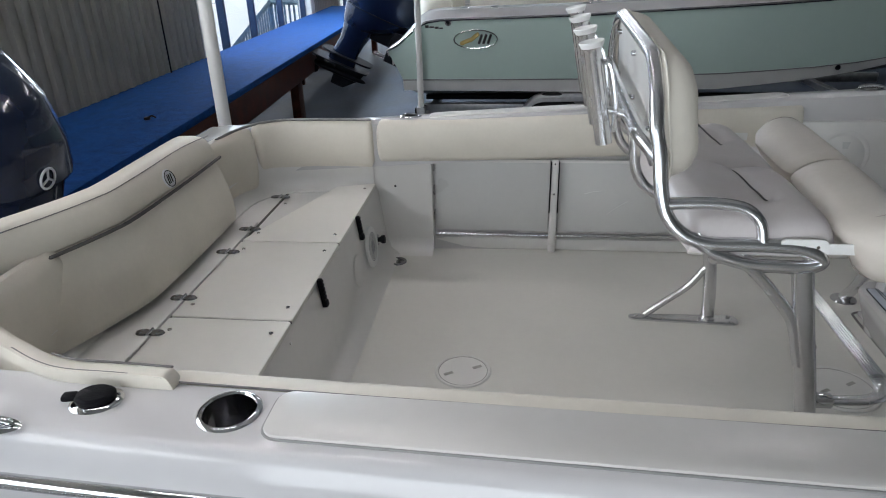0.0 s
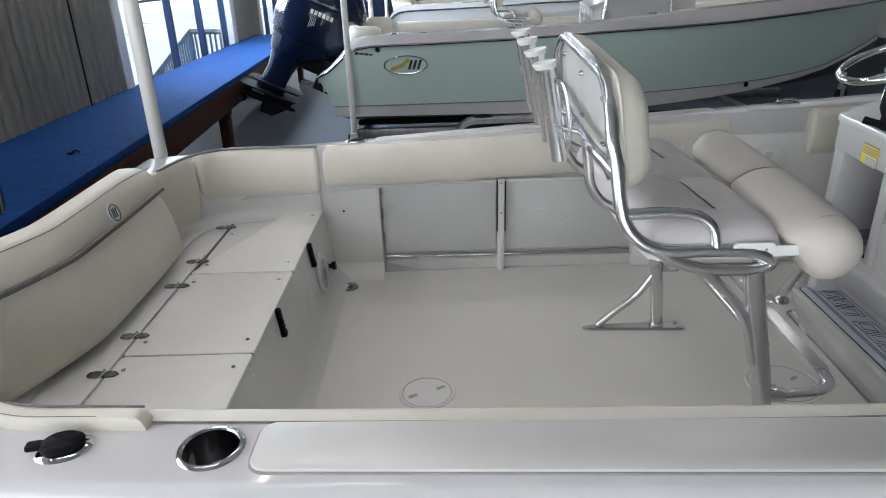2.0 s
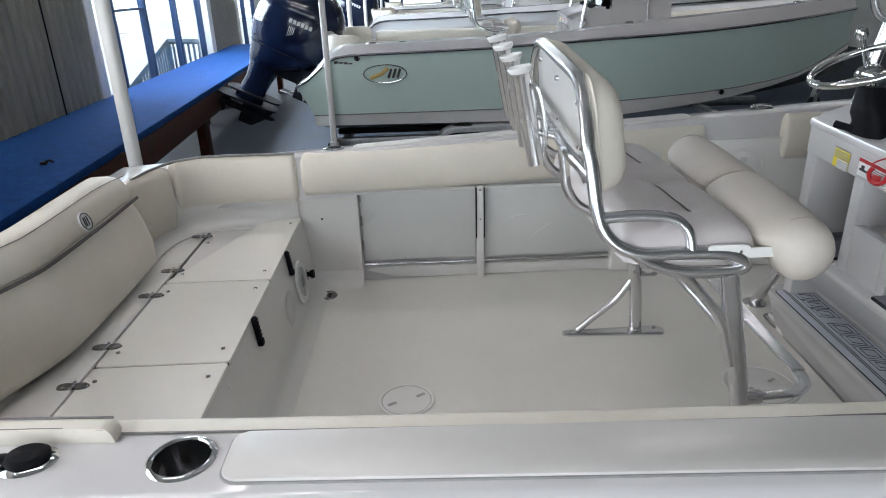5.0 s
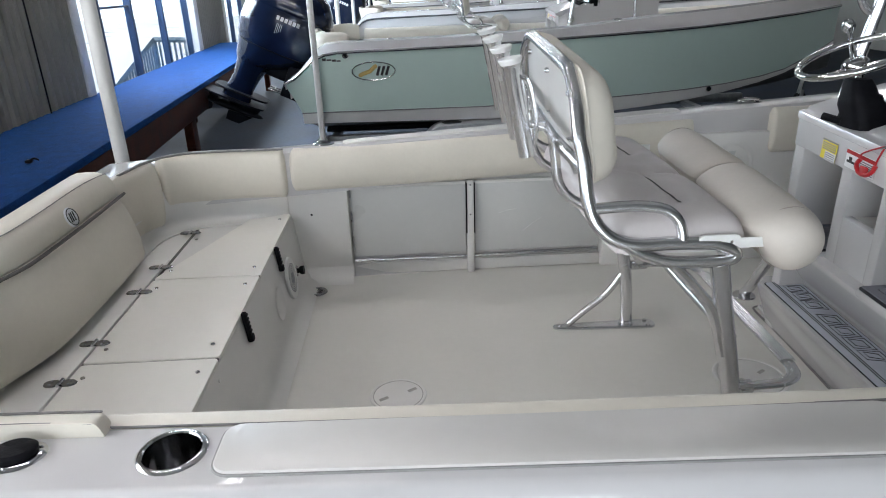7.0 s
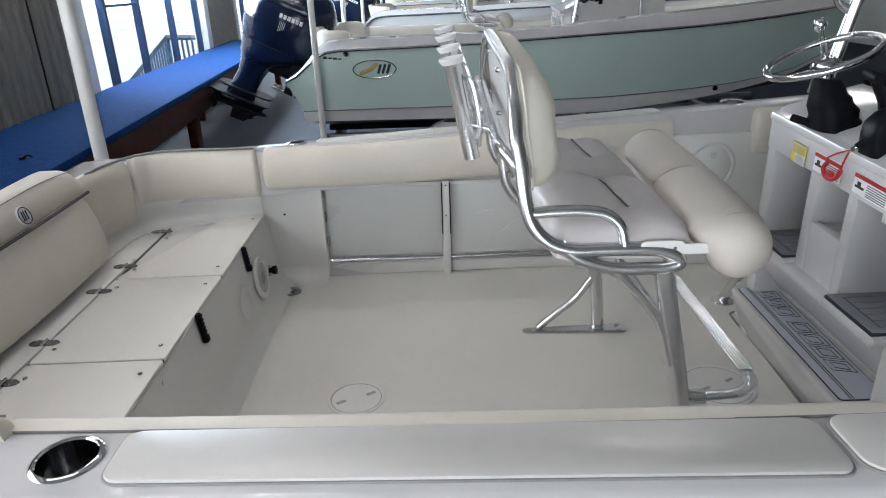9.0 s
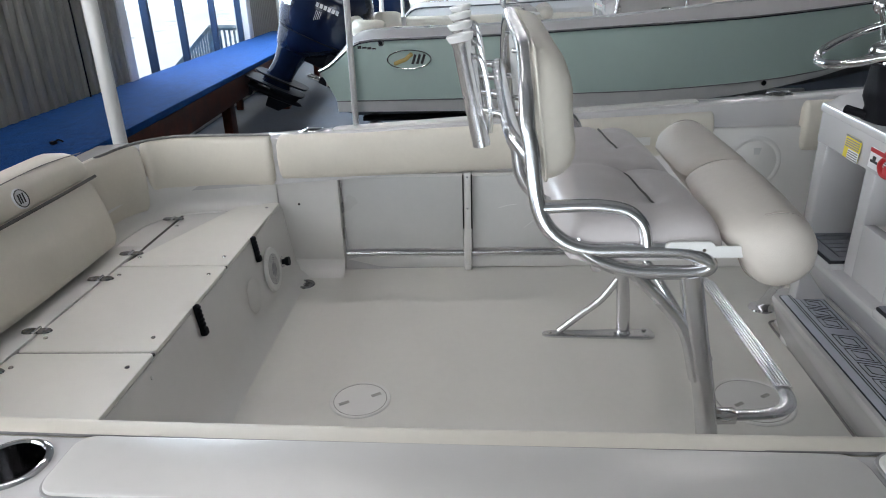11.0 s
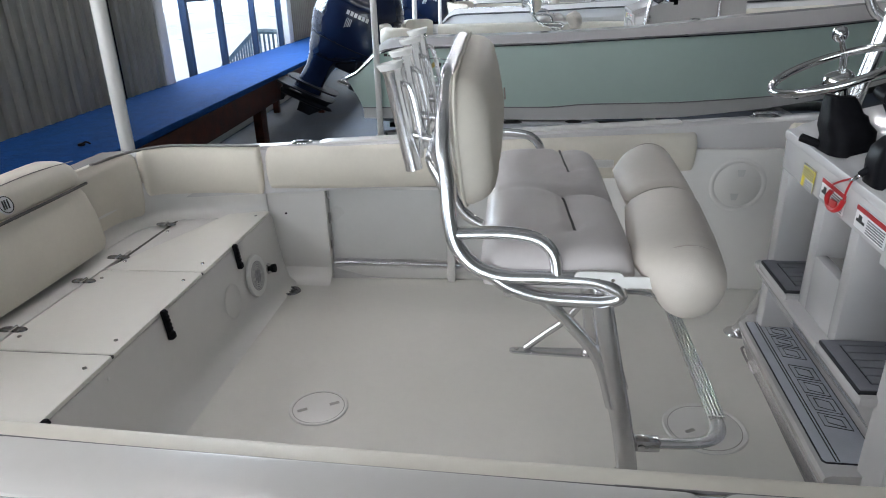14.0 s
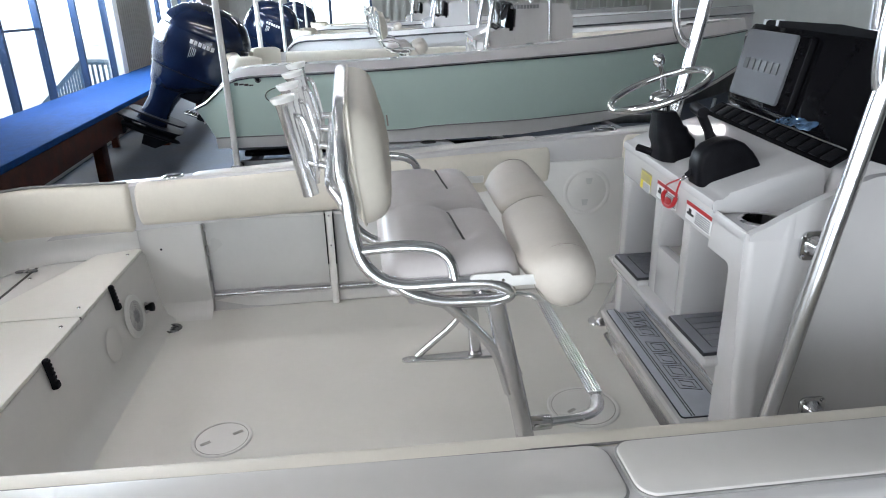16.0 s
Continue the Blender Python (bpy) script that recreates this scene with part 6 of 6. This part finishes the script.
def trailer(m):
    t = thing("boat_trailer", m, "galvanised tandem boat trailer with plate fenders", "trailer", "boat trailers")
    for y in (-0.95, 0.95):
        part("main_beam", box(-1.1, 4.9, y - 0.05, y + 0.05, -0.50, -0.38, 0.008), GALV, t, local=True)
        part("bunk", box(-1.1, 3.6, y * 0.62 - 0.06, y * 0.62 + 0.06, -0.40, -0.34, 0.01), BLACK, t, local=True)
    for x in (-1.0, 0.6, 2.2, 4.0):
        part("cross_beam", box(x - 0.05, x + 0.05, -0.95, 0.95, -0.52, -0.44, 0.008), GALV, t, local=True)
    part("tongue", box(4.6, 6.6, -0.06, 0.06, -0.5, -0.38, 0.01), GALV, t, local=True)
    for y in (-1.22, 1.22):
        fl = arc_line([(0.04, y, -0.48), (0.20, y, -0.235), (1.40, y, -0.225), (1.56, y, -0.48)], 0.16, 7)
        ring = [[(p.x, p.y + dy, p.z + dz) for dy, dz in ((-0.12, -0.05), (-0.12, 0.0), (-0.105, 0.012), (0.105, 0.012), (0.12, 0.0), (0.12, -0.05))] for p in fl]
        part("fender", loft(ring), TREAD, t, "bright tread plate fender", local=True)
        for x in (0.42, 1.10):
            tm = frame_m((x, y, FLOOR + 0.31), (1, 0, 0), (0, 0, 1))
            wh = part("wheel", lathe([(0.15, -0.09), (0.25, -0.095), (0.30, -0.08), (0.31, -0.03), (0.31, 0.03), (0.30, 0.08), (0.25, 0.095), (0.15, 0.09)], 32, tm), TYRE, t, "black tyre", local=True)
            part("rim", lathe([(0.001, -0.06), (0.06, -0.07), (0.13, -0.05), (0.155, -0.085), (0.155, 0.085), (0.13, 0.05), (0.001, 0.06)], 24, tm), GALV, wh, local=True)
    part("jack_post", tube([(5.10, -0.12, -0.46), (5.17, -0.12, -0.02)], 0.024, 12), GALV, t, local=True)
    jw = part("jack_wheel", lathe([(0.001, -0.025), (0.06, -0.026), (0.08, -0.018), (0.084, 0.0), (0.08, 0.018), (0.06, 0.026), (0.001, 0.025)], 24, frame_m((5.16, -0.12, -0.30), (1, 0, 0), (0, 0, 1))), TYRE, t, "small black jack wheel", local=True)
    part("jack_fork", join(box(5.135, 5.185, -0.165, -0.155, -0.32, -0.19, 0.003), box(5.135, 5.185, -0.085, -0.075, -0.32, -0.19, 0.003), box(5.135, 5.185, -0.16, -0.08, -0.20, -0.19, 0.003)), GALV, jw, local=True)
    part("jack_arm", box(5.10, 5.22, -0.12, 0.0, -0.46, -0.40, 0.006), GALV, t, local=True)
    part("tail_light", box(-1.16, -1.05, -1.22, -1.02, -0.46, -0.38, 0.01), BLACK, t, local=True)
    for y in (-1.05, 1.05):
        part("light_arm", box(-1.08, -1.02, min(y, y * 1.18), max(y, y * 1.18), -0.5, -0.44, 0.005), GALV, t, local=True)
    return t


def guide_pole(x, y, z0, z1, r):
    p = thing("guide_pole", Matrix.Translation((x, y, z0)), "upright white plastic trailer guide pole", "pole", "trailer guide poles")
    part("pipe", tube([(x, y, z0), (x, y, z1)], r, 18), PVC, p)
    part("end_cap", lathe([(r + 0.004, -0.04), (r + 0.004, 0.0), (r - 0.005, 0.008), (0.001, 0.01)], 18, Matrix.Translation((x, y, z1))), PVC, p)
    part("socket", box(x - r - 0.015, x + r + 0.015, y - r - 0.015, y + r + 0.015, FLOOR, z0 + 0.12, 0.008), GALV, p)
    return p


def hb(x):
    return 1.25 * (1 - max(0.0, (x - 2.8) / 4.1) ** 2.4)


def along(x, pts):
    """Height at x along a run of straight legs."""
    for (a, za), (b, zb) in zip(pts, pts[1:]):
        if x <= b:
            return za + (zb - za) * (x - a) / (b - a)
    return pts[-1][1]


def rub_z(x):
    return along(x, ((-0.2, 0.27), (-0.1, 0.29), (0.05, 0.40), (0.2, 0.53), (0.32, 0.58), (0.5, 0.597), (1.0, 0.602), (2.0, 0.622), (3.0, 0.665), (4.0, 0.70), (4.65, 0.725), (5.5, 0.775), (6.9, 0.86)))


def chine_z(x):
    return along(x, ((0.0, -0.18), (2.2, -0.205), (3.5, -0.18), (4.5, -0.10), (5.3, -0.01), (6.0, 0.12), (6.9, 0.40)))


def band_z(x):
    return along(x, ((0.0, -0.055), (2.1, -0.055), (2.2, -0.05), (2.4, -0.03), (2.6, -0.022), (3.5, -0.01), (4.5, 0.03), (5.3, 0.075), (6.0, 0.17), (6.9, 0.46)))


def other_boat(m, side, label, reach=1.0):
    b = thing("parked_boat", m, label, "boat", "boats in the showroom")
    xs = [-0.16, -0.05, 0.0, 0.1, 0.2, 0.3, 0.45, 0.7, 1.1, 1.6, 2.0, 2.1, 2.2, 2.3, 2.4, 2.6, 3.0, 3.5, 4.0, 4.5, 5.0, 5.5, 5.9, 6.3, 6.6, 6.8]
    for s in (-1, 1):
        def sec_side(x):
            k = min(1.0, max(0.0, (x + 0.16) / 0.16))
            low = rub_z(x) - 0.02 + (band_z(x) - rub_z(x) + 0.02) * k
            return [(s * hb(x), rub_z(x)), (s * (hb(x) - 0.01), (rub_z(x) * 2 + low) / 3), (s * (hb(x) * 0.985 - 0.015), low)]

        def sec_band(x):
            return [(s * (hb(x) * 0.985 - 0.013), band_z(x)), (s * (hb(x) * 0.95), chine_z(x))]

        def sec_bot(x):
            return [(s * hb(x) * 0.95, chine_z(x)), (s * hb(x) * 0.5, chine_z(x) * 0.5 - 0.2 + 0.1 * x / 6.8), (0, -0.45 + 0.75 * (max(x, 0) / 6.8) ** 4)]
        hull_xs = [x for x in xs if x >= 0.0]
        part("hull_side", strip([-0.16, -0.11, -0.05] + hull_xs, sec_side), side, b, "glossy coloured hull side", local=True)
        part("boot_stripe", strip(hull_xs, sec_band), WHITEPL, b, "white lower hull band", local=True)
        part("hull_bottom", strip(hull_xs, sec_bot), BOTTOM_SHADE, b, "white hull bottom darkened to stand for shade", local=True)
        part("pin_line", tube([(x, s * (hb(x) * 0.985 - 0.008), band_z(x)) for x in hull_xs], 0.006, 6), INKG, b, local=True)

        def sec_cap(x):
            h = hb(x)
            z = rub_z(x)
            up = 0.10 * min(1.0, max(0.0, (x + 0.2) / 0.5)) + 0.06 * min(1.0, max(0.0, (x - 3.0) / 1.2))
            return [(s * (h + 0.012), z - 0.012), (s * (h + 0.012), z + 0.01), (s * (h - 0.03), z + 0.05 * up / 0.1), (s * (h - 0.08), z + up), (s * max(0.0, h - 0.26), z + up + 0.01), (s * max(0.0, h - 0.28), z + up - 0.22)]
        part("gunwale", strip(xs, sec_cap), GEL, b, "white gunwale", local=True)
        part("rub_rail", tube([(x, s * (hb(x) + 0.016), rub_z(x)) for x in xs], 0.016, 8), STEEL, b, local=True)
        part("sponson", join(strip([-0.16, 0.0, 0.1], lambda x: [(s * hb(x), rub_z(x) - 0.005), (s * hb(x) * 0.97, rub_z(x) - 0.07), (s * 0.5, rub_z(x) - 0.1)])), GEL, b, local=True)
        part("inner_side", box(0.4, 3.3, min(s * 0.98, s * 1.02), max(s * 0.98, s * 1.02), 0.06, 0.6), LINER, b, local=True)
        pad = [(x, s * (hb(x) - 0.325)) for x in (0.62, 1.2, 2.0, 2.8, 3.3)]
        part("coaming_pad", curved_pad(pad, 0.46, 0.71, 0.05, inside=s), VINYL, b, "cream coaming pad", local=True)
        part("bow_liner", strip([3.2, 3.6, 4.0, 4.4, 4.8, 5.2, 5.6, 6.0], lambda x: [(s * (hb(x) - 0.29), rub_z(x) + 0.08), (s * (hb(x) - 0.27), rub_z(x) - 0.15), (s * max(0.05, hb(x) - 0.33), 0.08)]), VINYL, b, "cream bow liner", local=True)
        part("bow_cushion", curved_pad([(x, s * (hb(x) - 0.31)) for x in (3.4, 3.9, 4.4, 4.9, 5.3, 5.6)], 0.58, 0.79, 0.05, inside=s, rise=lambda f: 0.10 * f), VINYL, b, "cream bow cushion", local=True)
        part("corner_cushion", curved_pad([(0.55, s * 0.97), (0.3, s * 0.93), (0.2, s * 0.8), (0.17, s * 0.5)], 0.53, 0.785, 0.08, inside=s, end=0.1), VINYL, b, "cream stern corner cushion", local=True)
    part("transom", box(0.0, 0.06, -1.17, 1.17, -0.12, 0.34), side, b, local=True)
    part("sole", box(0.05, 4.2, -1.0, 1.0, 0.05, 0.09), NONSKID, b, local=True)
    part("stern_seat", box(0.12, 0.62, -0.98, 0.98, 0.06, 0.42, 0.02), LINER, b, local=True)
    part("stern_backrest", curved_pad([(0.22, -0.55), (0.225, -0.2), (0.225, 0.2), (0.22, 0.55)], 0.42, 0.80, 0.06, inside=1, lean=0.06), VINYL, b, "cream transom backrest", local=True)
    part("bow_seat", box(3.6, 5.3, -0.75, 0.75, 0.08, 0.5, 0.05), LINER, b, local=True)
    part("fore_deck", box(5.65, 6.3, -0.30, 0.30, 0.4, 0.80, 0.05), GEL, b, local=True)
    if reach != 1.0:
        # a longer hull: the bow drawn out ahead of the console
        for o in b.children:
            for v in o.data.vertices:
                v.co.x = v.co.x if v.co.x < 3.0 else 3.0 + (v.co.x - 3.0) * reach
    return b


def boat_decals(m):
    """Oval hull badge, transom script bars and a drain on the near side."""
    d = thing("hull_badge", m, "oval gold and dark badge on the hull side", "badge")
    f = frame_m((0, 0, 0), (1, 0, 0), (0, 0, 1))
    a, h = 0.238, 0.098
    part("oval", tube([f @ Vector((a * math.cos(t), h * math.sin(t), 0.004)) for t in np.linspace(0, 2 * math.pi, 41)[:-1]], 0.006, 6, closed=True), DARKST, d, local=True)
    g = tube(curve([(-0.17, -0.05, 0), (-0.10, -0.02, 0), (-0.04, 0.0, 0), (0.0, 0.035, 0), (0.04, 0.06, 0)]), [0.006] + [0.022] * 23 + [0.006], 8, flat=0.15)
    g.transform(f)
    part("gold_mark", g, GOLD, d, local=True)
    g = join(*[tube([(x, -0.05, 0.001), (x + 0.035, 0.05, 0.001)], 0.014, 6, flat=0.2) for x in (0.035, 0.085, 0.135)])
    g.transform(f)
    part("dark_mark", g, INK, d, local=True)


def hull_script(m):
    """Small unreadable script on the quarter and the round drain beside it."""
    d = thing("hull_script_decal", m, "small dark script decal on the green hull quarter", "decal")
    f = frame_m((0, 0, 0), (1, 0, 0), (0, 0, 1))
    for k, (a, b, h) in enumerate(((-0.10, -0.06, 0.030), (-0.052, 0.0, 0.018), (0.006, 0.05, 0.024), (0.056, 0.10, 0.015))):
        q = box(a, b, -h / 2 - 0.006 * k, h / 2 - 0.006 * k, 0, 0.003)
        q.transform(f)
        part("script_bar", q, INK, d, local=True)
    h = thing("hull_drain", m @ Matrix.Translation((0.155, 0, 0.04)), "round dark through-hull drain in the hull side", "drain")
    part("ring", lathe([(0.02, 0.002), (0.026, 0.006), (0.034, 0.004), (0.036, 0.0)], 20, f, caps=False), STEEL, h, local=True)
    part("bore", lathe([(0.001, 0.002), (0.022, 0.002), (0.024, 0.0)], 16, f), BLACK, h, local=True)


def through_hull(m):
    h = thing("hull_drain", m, "small dark through-hull fitting in the white hull band", "drain")
    part("ring", lathe([(0.016, 0.002), (0.022, 0.007), (0.029, 0.0)], 18, frame_m((0, 0, 0), (1, 0, 0), (0, 0, 1)), caps=False), COWL2, h, local=True)
    part("bore", lathe([(0.001, 0.003), (0.018, 0.003), (0.02, 0.0)], 14, frame_m((0, 0, 0), (1, 0, 0), (0, 0, 1))), BLACK, h, local=True)


ENG = engine(pose(-2.20, CY, 0.275, 0, 25, 0))
TR = trailer(Matrix.Translation((0.0, CY, 0)))
guide_pole(-1.455, 3.3, -0.55, 1.75, 0.033)
GB = Matrix.Translation((-1.28, 8.87, 0))
other_boat(GB, GREEN, "seafoam green open fishing boat with white deck on a trailer")
boat_decals(Matrix.Translation((-0.444, 8.87 - 1.25 - 0.004, 0.387)))
hull_script(Matrix.Translation((-0.90, 8.87 - 1.25 + 0.002, 0.525)))
through_hull(Matrix.Translation((3.50, 8.87 - hb(4.78) * 0.968 - 0.004, 0.012)))
copy_thing(ENG, pose(-1.74, 8.87, 0.42, 0, 25, 0))
for _x in (2.32, 4.52):
    cleat(Matrix.Translation((_x, 8.87 - hb(_x + 1.28) + 0.17, rub_z(_x + 1.28) + 0.108 + 0.06 * min(1.0, max(0.0, (_x - 1.72) / 1.2)))))
for _x in (-0.57, -0.24, 0.75):
    rod_holder(Matrix.Translation((_x, 8.87 - hb(_x + 1.28) + 0.17, rub_z(_x + 1.28) + 0.106)), cap=False)
copy_thing(TR, Matrix.Translation((0.0, 8.87, 0)))
copy_thing(POST, Matrix.Translation((0.6 + 0.28, 8.87, 0.09)))
copy_thing(CONSOLE, Matrix.Translation((1.7 + 0.50, 8.87, 0.09)))
copy_thing(TOPF, Matrix.Translation((1.5 + 0.48, 8.87, 0.09)))
wd = thing("boat_model_decal", Matrix.Translation((2.3, 8.41, 1.2)), "small grey bar lettering decal on the console side", "decal")
bars(frame_m((2.22, 8.444, 1.205), (1, 0, 0), (0, 0, 1)), 0.4, 0.045, [(0.02 + 0.1 * i, 0.10 + 0.1 * i, 0.0, 1.0) for i in range(9)], INKG, wd)
guide_pole(-1.06, 7.5, -0.45, 1.75, 0.034)
guide_pole(-1.06, 10.35, -0.45, 1.75, 0.034)
for yy, side, lab in ((15.3, GEL, "white open fishing boat parked on a trailer"), (21.3, GREEN, "pale green open fishing boat parked on a trailer")):
    other_boat(Matrix.Translation((-1.15, yy, 0.05)), side, lab, 2.0)
    copy_thing(ENG, pose(-1.68, yy, 0.48, 0, 25, 0))
    copy_thing(TR, Matrix.Translation((0.0, yy, 0)))
    copy_thing(POST, Matrix.Translation((0.95, yy, 0.13)))
    copy_thing(CONSOLE, Matrix.Translation((2.2, yy, 0.13)))
    copy_thing(TOPF, Matrix.Translation((2.0, yy, 0.13)))
    guide_pole(-1.1, yy - 1.4, -0.45, 1.75, 0.034)
    guide_pole(-1.1, yy + 1.4, -0.45, 1.75, 0.034)
